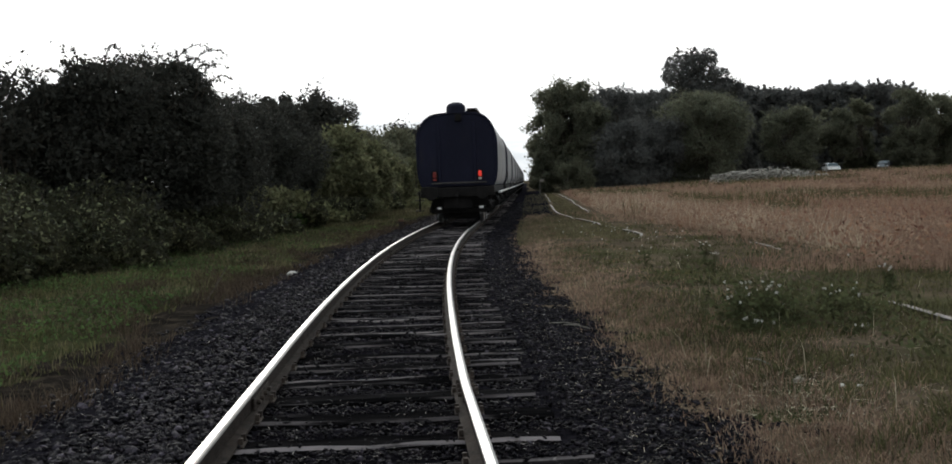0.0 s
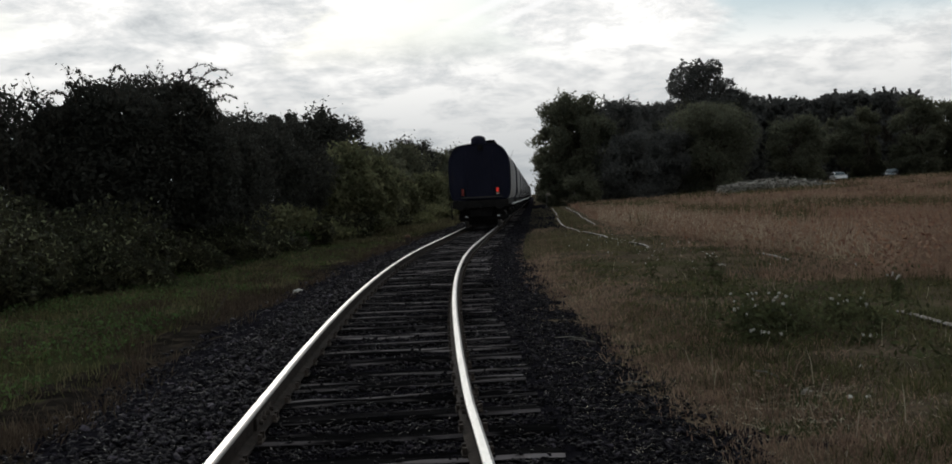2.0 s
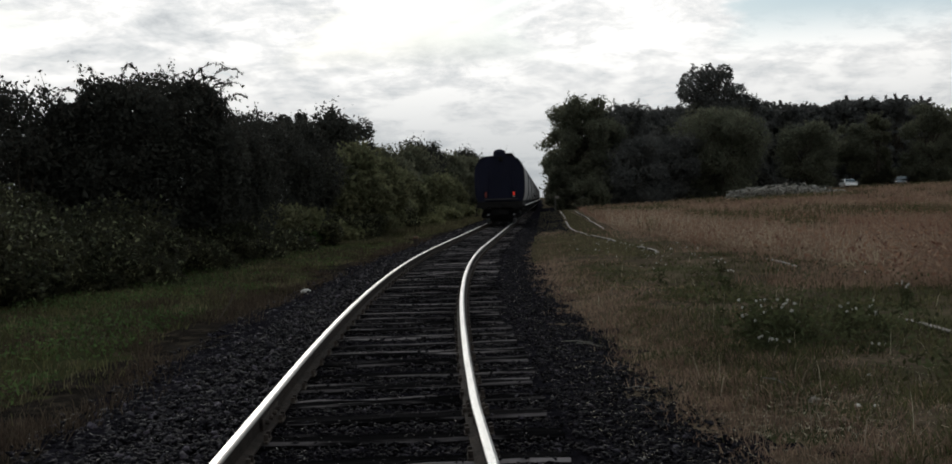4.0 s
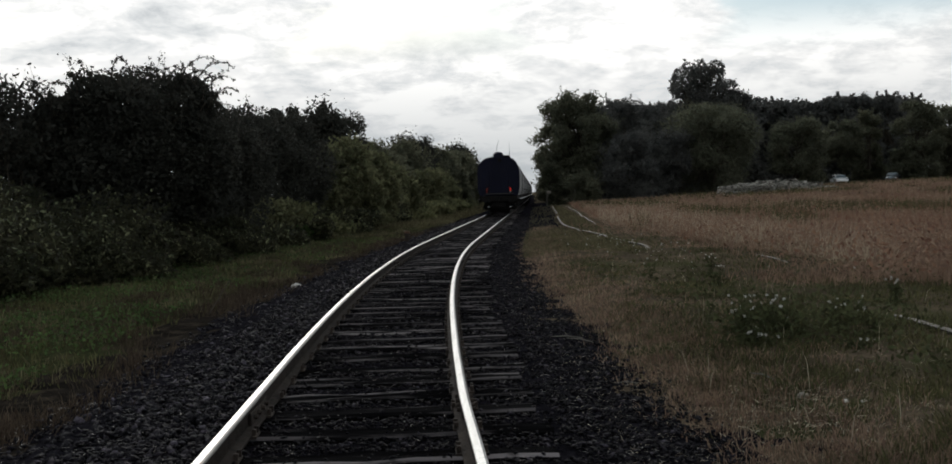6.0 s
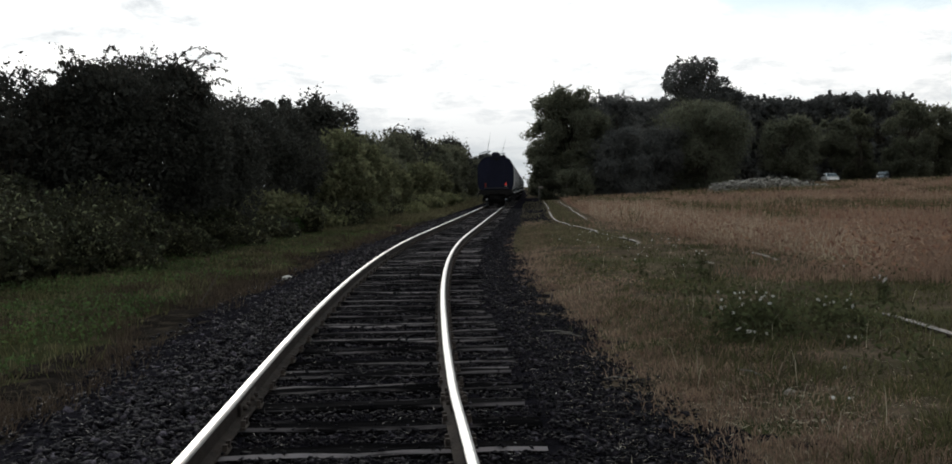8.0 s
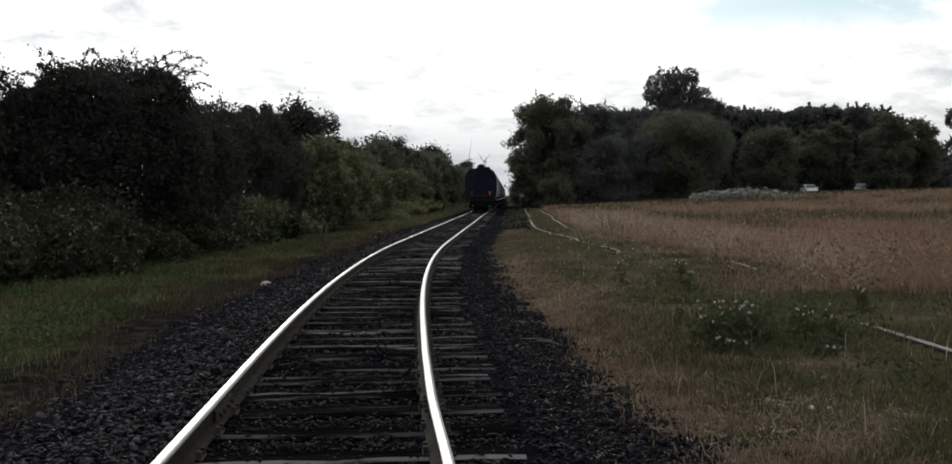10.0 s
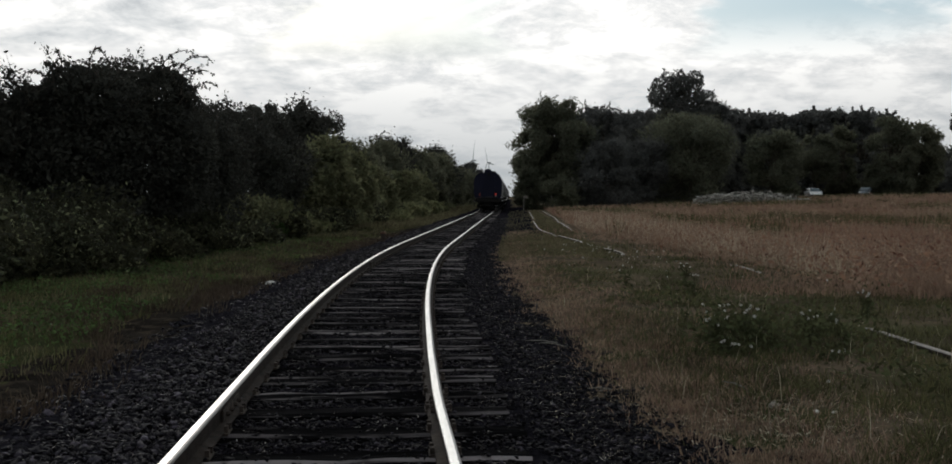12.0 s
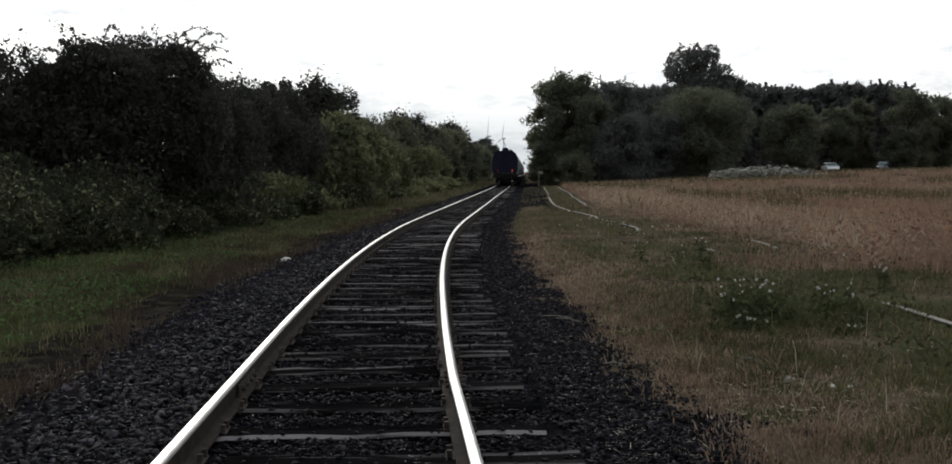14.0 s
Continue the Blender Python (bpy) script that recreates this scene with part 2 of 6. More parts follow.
M = {
    "soil": material("dark soil", (0.009, 0.008, 0.007), (0.026, 0.022, 0.019), 1.6, 0.95, spec=0.0, bump=0.8, bump_scale=30, spot=(0.038, 0.031, 0.024), spot_scale=3.0),
    "cinder": material("cinder", (0.0052, 0.0048, 0.0062), (0.018, 0.0167, 0.0208), 5.0, 0.9, spec=0.0, bump=1.0, bump_scale=45),
    "verge": material("verge turf", (0.019, 0.024, 0.011), (0.052, 0.054, 0.027), 0.9, 0.95, spec=0.0, bump=0.8, bump_scale=25, spot=(0.065, 0.050, 0.034), spot_scale=0.5),
    "field": material("field turf", (0.040, 0.034, 0.024), (0.120, 0.092, 0.065), 0.8, 0.95, spec=0.0, bump=0.8, bump_scale=25, spot=(0.060, 0.058, 0.032), spot_scale=0.28),
    "stone": material("ballast stone", (0.0068, 0.0062, 0.0079), (0.0275, 0.0251, 0.0318), 20, 0.65, spec=0.06, bump=0.4, random_amount=0.85, island=True, glints=True),
    "loose_stone": material("loose ballast stone", (0.0074, 0.0067, 0.0085), (0.031, 0.028, 0.0355), 3.0, 0.65, spec=0.06, bump=0.3, random_amount=0.85, glints=True),
    "clinker": material("clinker", (0.0040, 0.0036, 0.0046), (0.0210, 0.0190, 0.0240), 20, 0.65, spec=0.04, bump=0.4, random_amount=0.6, island=True, glints=True),
    "sleeper": wood_material("tarred oak sleeper"),
    "sleeper_edge": wood_material("worn sleeper edge", (0.44, 0.58), (0.40, 0.54), 0.72),
    "bleached_sleeper": wood_material("bleached oak sleeper", (0.34, 0.48), (0.15, 0.32), 1.25),
    "rail_top": material("polished rail steel", (0.62, 0.61, 0.60), (0.86, 0.85, 0.84), 3.0, 0.30, 1.0, bump=0.04, stretch=(6, 0.4, 6)),
    # darker steel: the shoulder's weaker sky reflection is put into its colour
    "rail_edge": material("dimmed worn rail shoulder", (0.16, 0.155, 0.15), (0.30, 0.295, 0.29), 3.0, 0.42, 1.0, bump=0.08, stretch=(6, 0.4, 6)),
    "rail_side": material("rail rust", (0.012, 0.0095, 0.0085), (0.042, 0.032, 0.026), 9.0, 0.85, spec=0.12, bump=0.5),
    "old_rail": material("weathered rail", (0.09, 0.074, 0.062), (0.25, 0.21, 0.18), 3.0, 0.6, 0.3, bump=0.15),
    "iron": material("track iron", (0.026, 0.021, 0.019), (0.08, 0.064, 0.054), 14, 0.75, 0.2, spec=0.12, bump=0.4),
    "navy": material("dull navy wagon paint", (0.0048, 0.0055, 0.016), (0.010, 0.011, 0.027), 1.3, 0.6, spec=0.15, bump=0.08, spot=(0.019, 0.018, 0.022), spot_scale=0.9, spot_cut=(0.56, 0.75), stretch=(1, 1, 0.35)),
    # sky reflection on the wagon sides is put into this pale colour
    "skylit_side": material("sky-greyed wagon side", (0.30, 0.30, 0.31), (0.46, 0.46, 0.46), 0.9, 0.4, coat=0.15, bump=0.08, spot=(0.24, 0.22, 0.20), spot_scale=0.7, stretch=(1, 1, 0.3)),
    "chassis": material("grimy underframe", (0.005, 0.005, 0.005), (0.016, 0.014, 0.0135), 4.0, 0.8, spec=0.15, bump=0.3),
    "board": material("worn pale steel", (0.42, 0.42, 0.43), (0.66, 0.66, 0.66), 2.0, 0.35, 0.6, bump=0.1, spot=(0.06, 0.05, 0.045), spot_scale=1.3, spot_cut=(0.55, 0.62)),
    "wheel": material("wheel steel", (0.025, 0.022, 0.020), (0.075, 0.068, 0.062), 6.0, 0.6, 0.2, bump=0.2),
    "tread": material("bright tread", (0.5, 0.5, 0.5), (0.7, 0.7, 0.7), 6.0, 0.3, 1.0, bump=0.05),
    "tail_red": glow_material("lit tail lamp", (0.85, 0.045, 0.03), 0.22),
    "dull_red": material("unlit red lens", (0.16, 0.012, 0.010), (0.26, 0.03, 0.025), 20, 0.3, bump=0.05),
    "bark": material("bark", (0.030, 0.025, 0.020), (0.10, 0.085, 0.068), 3.0, 0.9, spec=0.12, bump=0.9, bump_scale=12, stretch=(3, 3, 0.6)),
    "dead_wood": material("bleached cut wood", (0.05, 0.046, 0.040), (0.26, 0.245, 0.215), 3.0, 0.9, bump=0.5, random_amount=0.45, island=True),
    "cut_branch": material("bleached cut branches", (0.10, 0.093, 0.080), (0.46, 0.44, 0.40), 1.2, 0.85, bump=0.5, random_amount=0.55, island=True),
    "white_car": material("white car paint", (0.72, 0.73, 0.74), (0.80, 0.80, 0.80), 2.0, 0.25, bump=0.0, coat=0.8),
    "dark_car": material("dark car paint", (0.020, 0.021, 0.024), (0.034, 0.035, 0.038), 2.0, 0.22, 0.3, bump=0.0, coat=1.0),
    "glass": glass_material("window glass"),
    "rubber": material("tyre rubber", (0.015, 0.015, 0.015), (0.03, 0.03, 0.03), 20, 0.85),
    "alloy": material("wheel alloy", (0.4, 0.4, 0.4), (0.6, 0.6, 0.6), 12, 0.35, 0.9, bump=0.05),
    "lens": material("clear lens", (0.6, 0.6, 0.6), (0.8, 0.8, 0.8), 12, 0.1, 0.3, bump=0.0),
    "tower": material("turbine white", (0.34, 0.36, 0.38), (0.42, 0.44, 0.46), 0.2, 0.5, bump=0.0),
    "clod": material("dusty clod", (0.14, 0.125, 0.11), (0.27, 0.25, 0.22), 9.0, 0.9, bump=0.5, spec=0.1),
    "pale": material("pale limestone", (0.35, 0.34, 0.31), (0.62, 0.60, 0.56), 9.0, 0.85, bump=0.5),
    "shed": material("faded shed boards", (0.10, 0.095, 0.085), (0.19, 0.18, 0.16), 2.0, 0.85, bump=0.3, stretch=(4, 4, 0.4)),
    "shed_roof": material("pale sheet roof", (0.16, 0.165, 0.165), (0.26, 0.265, 0.265), 1.5, 0.6, bump=0.2),
    "orange": material("rusty orange paint", (0.07, 0.032, 0.02), (0.14, 0.06, 0.03), 9.0, 0.7, bump=0.3),
    "bloom": material("white seed down", (0.42, 0.41, 0.38), (0.66, 0.65, 0.62), 30, 0.9, random_amount=0.2, island=True, translucent=0.3),
    "dock": material("rusty dock seed", (0.07, 0.028, 0.016), (0.15, 0.065, 0.035), 10, 0.9, random_amount=0.4, island=True),
}


def leaf_material(name, dark, light, shine=0.55, amount=0.5, through_leaf=0.5, patch=0.35, spec=0.05, glints=False):
    return material(name, dark, light, patch, shine, bump=0.0, spec=spec, grain=2.5, random_amount=amount, island=True, translucent=through_leaf, glints=glints)


M.update({
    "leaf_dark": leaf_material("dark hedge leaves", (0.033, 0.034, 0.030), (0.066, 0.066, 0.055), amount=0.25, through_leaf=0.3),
    # wood leaf colour is greyed and lifted to carry the far haze
    "leaf_black": leaf_material("hazed wood leaves", (0.072, 0.073, 0.072), (0.140, 0.142, 0.134), amount=0.25, through_leaf=0.5),
    "leaf_mid": leaf_material("willow leaves", (0.090, 0.094, 0.066), (0.168, 0.168, 0.114), amount=0.3, through_leaf=0.6),
    "leaf_light": leaf_material("hazel leaves", (0.094, 0.100, 0.072), (0.166, 0.168, 0.118), amount=0.3, through_leaf=0.6),
    "leaf_bramble": leaf_material("bramble leaves", (0.036, 0.040, 0.024), (0.102, 0.099, 0.058), 0.5, 0.7, spec=0.10, glints=True),
    "leaf_hazel": leaf_material("hazel shrub leaves", (0.102, 0.108, 0.060), (0.190, 0.186, 0.104), amount=0.35, through_leaf=0.55),
    "leaf_bank": leaf_material("yellowing bank leaves", (0.115, 0.122, 0.062), (0.225, 0.220, 0.118), 0.6, 0.35, 0.6),
    "leaf_weed": leaf_material("weed leaves", (0.036, 0.043, 0.02), (0.082, 0.086, 0.044), 0.8, 0.5),
    "leaf_herb": leaf_material("verge herb leaves", (0.042, 0.070, 0.026), (0.096, 0.136, 0.050), 0.6, 0.6),
    "blade_green": leaf_material("green grass blades", (0.050, 0.052, 0.024), (0.110, 0.103, 0.050), 0.7, 0.5, 0.4),
    "blade_olive": leaf_material("olive grass blades", (0.080, 0.074, 0.042), (0.155, 0.136, 0.082), 0.7, 0.5, 0.4),
    "blade_dry": leaf_material("dry grass blades", (0.186, 0.122, 0.089), (0.328, 0.227, 0.168), 0.8, 0.28, 0.4),
    "blade_rust": leaf_material("rusty seeding grass", (0.178, 0.098, 0.068), (0.31, 0.184, 0.130), 0.8, 0.3, 0.4),
    "blade_brown": leaf_material("withered brown grass", (0.160, 0.109, 0.080), (0.300, 0.211, 0.156), 0.8, 0.4, 0.4),
    "blade_pale": leaf_material("pale seeding grass", (0.30, 0.235, 0.17), (0.48, 0.39, 0.29), 0.8, 0.3, 0.4),
    "blade_dead": leaf_material("dead brown grass", (0.040, 0.030, 0.022), (0.092, 0.068, 0.050), 0.8, 0.5, 0.3),
    "litter": leaf_material("grey scraps of leaf and straw", (0.11, 0.10, 0.095), (0.32, 0.30, 0.28), 0.8, 0.5, 0.1),
    "straw": leaf_material("bleached straw", (0.30, 0.26, 0.19), (0.52, 0.46, 0.36), 0.8, 0.4, 0.2),
})

# ================= making meshes =================


def mesh_object(name, verts, faces, mat, parent=None, label="", smooth=False):
    me = bpy.data.meshes.new(name)
    me.from_pydata([tuple(v) for v in verts], [], faces)
    me.materials.append(mat)
    if smooth:
        me.shade_smooth()
    ob = new(name, me)
    ob.parent = parent
    if label:
        ob["label"] = label
    return ob


def fast_mesh(name, verts, corners, per_face, mat, parent=None, label=""):
    """A mesh of many faces with the same number of corners, from number arrays."""
    verts = np.asarray(verts, np.float32).reshape(-1, 3)
    corners = np.asarray(corners, np.int32).ravel()
    count = len(corners) // per_face
    me = bpy.data.meshes.new(name)
    me.vertices.add(len(verts))
    me.vertices.foreach_set("co", verts.ravel())
    me.loops.add(len(corners))
    me.loops.foreach_set("vertex_index", corners)
    me.polygons.add(count)
    me.polygons.foreach_set("loop_start", np.arange(count, dtype=np.int32) * per_face)
    me.update(calc_edges=True)
    me.validate()
    me.materials.append(mat)
    ob = new(name, me)
    ob.parent = parent
    if label:
        ob["label"] = label
    return ob


def part(name, bm, mat, parent, label="", smooth=False, at=None):
    me = bpy.data.meshes.new(name)
    bm.normal_update()
    bm.to_mesh(me)
    bm.free()
    me.materials.append(mat)
    if smooth:
        me.shade_smooth()
    ob = new(name, me)
    ob.parent = parent
    if at is not None:
        ob.matrix_basis = at
    if label:
        ob["label"] = label
    return ob


def box(size, at=(0, 0, 0), bevel=0.0, bm=None, turn=None):
    bm2 = bmesh.new()
    bmesh.ops.create_cube(bm2, size=1.0)
    bmesh.ops.scale(bm2, vec=size, verts=bm2.verts)
    if bevel:
        bmesh.ops.bevel(bm2, geom=bm2.edges[:], offset=bevel, segments=2, affect="EDGES", profile=0.6)
    if turn is not None:
        bmesh.ops.transform(bm2, matrix=turn, verts=bm2.verts)
    bmesh.ops.translate(bm2, vec=at, verts=bm2.verts)
    return join(bm, bm2)


def join(bm, other):
    if bm is None:
        return other
    me = bpy.data.meshes.new("tmp")
    other.to_mesh(me)
    other.free()
    bm.from_mesh(me)
    bpy.data.meshes.remove(me)
    return bm


def cylinder(r, length, at=(0, 0, 0), axis="Z", seg=16, r2=None, bm=None, bevel=0.0):
    bm2 = bmesh.new()
    bmesh.ops.create_cone(bm2, cap_ends=True, segments=seg, radius1=r, radius2=r if r2 is None else r2, depth=length)
    if bevel:
        bmesh.ops.bevel(bm2, geom=[e for e in bm2.edges if len(e.link_faces) == 2 and e.calc_face_angle(0) > 1.0], offset=bevel, segments=2, affect="EDGES", profile=0.6)
    if axis == "X":
        bmesh.ops.rotate(bm2, matrix=Matrix.Rotation(math.pi / 2, 3, "Y"), verts=bm2.verts)
    if axis == "Y":
        bmesh.ops.rotate(bm2, matrix=Matrix.Rotation(-math.pi / 2, 3, "X"), verts=bm2.verts)
    bmesh.ops.translate(bm2, vec=at, verts=bm2.verts)
    return join(bm, bm2)


def tube(points, radii, seg=5):
    """Verts and faces of a tapered tube through points."""
    pts = [Vector(p) for p in points]
    verts, faces = [], []
    for i, p in enumerate(pts):
        d = (pts[min(i + 1, len(pts) - 1)] - pts[max(i - 1, 0)]).normalized()
        a = d.orthogonal().normalized()
        b = d.cross(a)
        for k in range(seg):
            w = 2 * math.pi * k / seg
            verts.append(p + (a * math.cos(w) + b * math.sin(w)) * radii[i])
    for i in range(len(pts) - 1):
        for k in range(seg):
            k2 = (k + 1) % seg
            faces.append((i * seg + k, i * seg + k2, (i + 1) * seg + k2, (i + 1) * seg + k))
    faces.append(tuple(range(seg))[::-1])
    faces.append(tuple((len(pts) - 1) * seg + k for k in range(seg)))
    return verts, faces


def merge(pieces):
    verts, faces = [], []
    for v, f in pieces:
        n = len(verts)
        verts += list(v)
        faces += [tuple(i + n for i in face) for face in f]
    return verts, faces


def empty(name, at=(0, 0, 0), turn=0.0):
    ob = new(name)
    ob.empty_display_size = 0.3
    ob.matrix_basis = pose(*at, 0, 0, turn)
    return ob


def waves(p, seed, size=1.0, count=9):
    """Smooth noise of about -1 to 1 over many places at once."""
    g = np.random.default_rng(seed)
    w = g.normal(size=(count, 3)) / size * 1.6
    f = g.uniform(0, 6.283, count)
    return np.sin(p @ w.T + f).sum(1) / math.sqrt(count) * 0.75


def smooth(v, lo, hi):
    t = np.clip((np.asarray(v, float) - lo) / (hi - lo), 0, 1)
    return t * t * (3 - 2 * t)


# ================= the lie of the land =================
BEND_A, BEND_B, SLOPE_A, SLOPE_B = 8.0, 29.8, -0.058, 0.053


def track_x(y):
    """Where the middle of the main track runs; the rail heads are at z = 0."""
    y = np.asarray(y, float)
    rate = (SLOPE_B - SLOPE_A) / (BEND_B - BEND_A)
    x8 = -0.78 + SLOPE_A * (BEND_A - 4.58)
    t = np.clip(y, BEND_A, BEND_B) - BEND_A
    return x8 + SLOPE_A * np.minimum(y - BEND_A, 0) + SLOPE_A * t + rate * t * t / 2 + SLOPE_B * np.maximum(y - BEND_B, 0)


def track_slope(y):
    return float(np.interp(y, (BEND_A, BEND_B), (SLOPE_A, SLOPE_B)))


SIDING_Y = (-20.0, 10.3, 20.0, 26.0, 33.0, 36.5, 39.5, 44.0, 47.0, 54.0, 63.0, 70.0, 116.0, 150.0)
SIDING_X = (6.4, 5.45, 5.25, 5.04, 4.86, 4.52, 4.26, 4.32, 4.45, 4.86, 5.44, 5.93, 8.73, 10.8)


def siding_x(y):
    y = np.asarray(y, float)
    return sum(np.interp(y + d, SIDING_Y, SIDING_X) for d in (-3, -2, -1, 0, 1, 2, 3)) / 7


def land(x, y):
    """Height of the ground."""
    x, y = np.asarray(x, float), np.asarray(y, float)
    o = x - track_x(y)
    bed = np.full_like(o, -0.225)
    z = bed - 0.16 * smooth(-o, 1.9, 3.0) - 0.05 * smooth(-o, 4, 8) + 1.1 * smooth(-o, 7.8, 13.0)
    z = z + 0.10 * smooth(o, 2.2, 3.6)
    z = z + 1.75 * smooth(x, 7, 62) ** 0.8 * smooth(y, 15, 105)
    p = np.stack([x, y, 0 * x], -1).reshape(-1, 3)
    bumps = (waves(p, 5, 3.0) * 0.05 + waves(p, 6, 0.8) * 0.018).reshape(o.shape)
    return z + bumps * smooth(np.abs(o - 0.1), 2.0, 3.2)


# bare dark patches in the field edge: x, y, half width, half length
BARE = ((1.85, 6.15, 0.42, 0.28), (2.35, 6.85, 0.36, 0.22), (1.62, 9.6, 0.30, 0.28), (2.0, 11.0, 0.22, 0.3))


def bare(x, y):
    edge = 1 + 0.55 * waves(np.stack([x, y, 0 * x], -1).reshape(-1, 3), 61, 0.22).reshape(np.shape(x))
    return np.any([((x - a) / w) ** 2 + ((y - b) / d) ** 2 < edge for a, b, w, d in BARE], axis=0)


def build_ground():
    o = np.unique(np.r_[-1800, -900, -400, -200, -120, -80, -60, np.arange(-45, -14, 3.0), np.arange(-14, -4, 0.8), np.arange(-4, 5, 0.125),
                        np.arange(5, 16, 0.8), np.arange(16, 60, 3.0), 70, 90, 120, 200, 400, 900, 1800])
    y = np.unique(np.r_[-300, -120, -60, -30, -15, np.arange(-8, 13, 0.15), np.arange(13, 30, 0.4), np.arange(30, 70, 1.2), np.arange(70, 160, 4.0), 180, 220, 300, 450, 700, 1100, 2000, 3500])
    oo, yy = np.meshgrid(o, y)
    xx = track_x(np.clip(yy, -30, 600)) + oo
    zz = land(xx, yy)
    verts = np.stack([xx, yy, zz], -1).reshape(-1, 3)
    r, c = np.meshgrid(np.arange(len(y) - 1), np.arange(len(o) - 1), indexing="ij")
    i = (r * len(o) + c).ravel()
    ob = fast_mesh("ground", verts, np.stack([i, i + 1, i + 1 + len(o), i + len(o)], -1), 4, M["field"])
    for m in ("cinder", "soil", "verge"):
        ob.data.materials.append(M[m])
    mid = ((o[:-1] + o[1:]) / 2)[c.ravel()]
    far_y = ((y[:-1] + y[1:]) / 2)[r.ravel()]
    mid = np.where((far_y > 38) & (far_y < 150) & (mid > 2.0) & (mid + track_x(far_y) < siding_x(far_y) - 0.9), 1.0, mid)
    face_x = track_x(far_y) + ((o[:-1] + o[1:]) / 2)[c.ravel()]
    p = np.stack([face_x, far_y, 0 * far_y], -1)
    mid = mid + (0.28 * waves(p, 71, 0.8) + 0.22 * waves(p, 72, 0.25)) * (np.abs(mid) < 5)
    slot = np.where(mid > 2.35, 0, np.where(mid > -2.5, 1, np.where(mid > -3.4, 2, 3))).astype(np.int32)
    slot = np.where(bare(face_x, far_y) & (slot == 0), 3, slot).astype(np.int32)
    ob.data.polygons.foreach_set("material_index", slot)
    ob.data.shade_smooth()
    return tagged(ob, "grassy railway land with a dark cinder track bed", "ground", kind="structure")


build_ground()

# ================= main track =================
RAIL_OUT = 0.7525
PROFILE = [(-0.024, 0.0), (0.016, 0.0), (0.029, -0.005), (0.035, -0.017), (0.035, -0.038), (0.010, -0.052), (0.010, -0.138), (0.070, -0.156),
           (0.070, -0.170), (-0.070, -0.170), (-0.070, -0.156), (-0.010, -0.138), (-0.010, -0.052), (-0.035, -0.038), (-0.035, -0.015), (-0.031, -0.004)]


def sweep_rail(name, centre, ys, shift, parent, base_z=None, top=M["rail_top"], body=M["rail_side"]):
    """A flat-bottomed rail along x = centre(y) + shift."""
    ys = np.asarray(ys, float)
    xs = centre(ys)
    dx = np.gradient(xs, ys)
    n = len(PROFILE)
    verts = []
    for i, y in enumerate(ys):
        c = 1 / math.sqrt(1 + dx[i] ** 2)
        z0 = 0.0 if base_z is None else base_z[i]
        for px, pz in PROFILE:
            verts.append((xs[i] + (shift + px) * c, y - (shift + px) * c * dx[i], z0 + pz))
    faces = []
    for i in range(len(ys) - 1):
        for k in range(n):
            k2 = (k + 1) % n
            faces.append((i * n + k, (i + 1) * n + k, (i + 1) * n + k2, i * n + k2))
    faces.append(tuple(range(n)))
    faces.append(tuple((len(ys) - 1) * n + k for k in range(n))[::-1])
    ob = mesh_object(name, verts, faces, body, parent)
    ob.data.materials.append(top)
    ob.data.materials.append(M["rail_edge"])
    slot = np.zeros(len(faces), np.int32)
    for i in range(len(ys) - 1):
        slot[[i * n, i * n + n - 1]] = 1
        slot[[i * n + 1, i * n + 2, i * n + n - 2]] = 2
    ob.data.polygons.foreach_set("material_index", slot)
    return ob


TRACK_Y = np.r_[np.arange(-8, 60, 0.5), np.arange(60, 160, 2.0), np.arange(160, 440, 8.0)]
track = tagged(empty("railway_track"), "curved single track of bright steel rails on worn wooden sleepers", "railway track", kind="structure")


def right_rail_x(y):
    """The outer line has a slight kink at its joint."""
    return track_x(y) + np.interp(y, (4.0, 6.7, 8.4, 10.4), (0.046, -0.014, -0.010, 0.0))


for side in (-1, 1):
    sweep_rail("rail", track_x if side < 0 else right_rail_x, TRACK_Y, side * RAIL_OUT, track)["label"] = "steel rail with a polished bright head"


def sleeper_mesh(seed, bleached=False):
    g = random.Random(seed)
    n = 9
    verts, faces = [], []
    for i in range(n + 1):
        x = -1.35 + 2.7 * i / n
        if i in (0, n):
            x += g.uniform(-0.05, 0.05)
        w1, w2 = 0.125 + g.uniform(-0.014, 0.01), 0.125 + g.uniform(-0.014, 0.01)
        t1, t2 = g.uniform(-0.014, 0.004), g.uniform(-0.014, 0.004)
        lip1, lip2 = g.uniform(0.02, 0.035), g.uniform(0.015, 0.035)
        verts += [(x, -w1, -0.15), (x, -w1, t1 - 0.02), (x, -w1 + lip1, t1), (x, -w1 + lip1 + 0.03, t1 - 0.009),
                  (x, w2 - lip2 - 0.03, t2 - 0.009), (x, w2 - lip2, t2), (x, w2, t2 - 0.02), (x, w2, -0.15)]
    for i in range(n):
        for k in range(7):
            a = i * 8 + k
            faces.append((a, a + 8, a + 9, a + 1))
    faces.append(tuple(range(8)))
    faces.append(tuple(n * 8 + k for k in range(8))[::-1])
    me = bpy.data.meshes.new("sleeper")
    me.from_pydata(verts, [], faces)
    me.materials.append(M["sleeper"])
    me.materials.append(M["bleached_sleeper"] if bleached else M["sleeper_edge"])
    # the worn edges and the rims of the hollowed top are bleached
    me.polygons.foreach_set("material_index", np.array([1 if k in ((1, 2) if bleached else (1, 4)) else 0 for i in range(n) for k in range(7)] + [0, 0], np.int32))
    return me


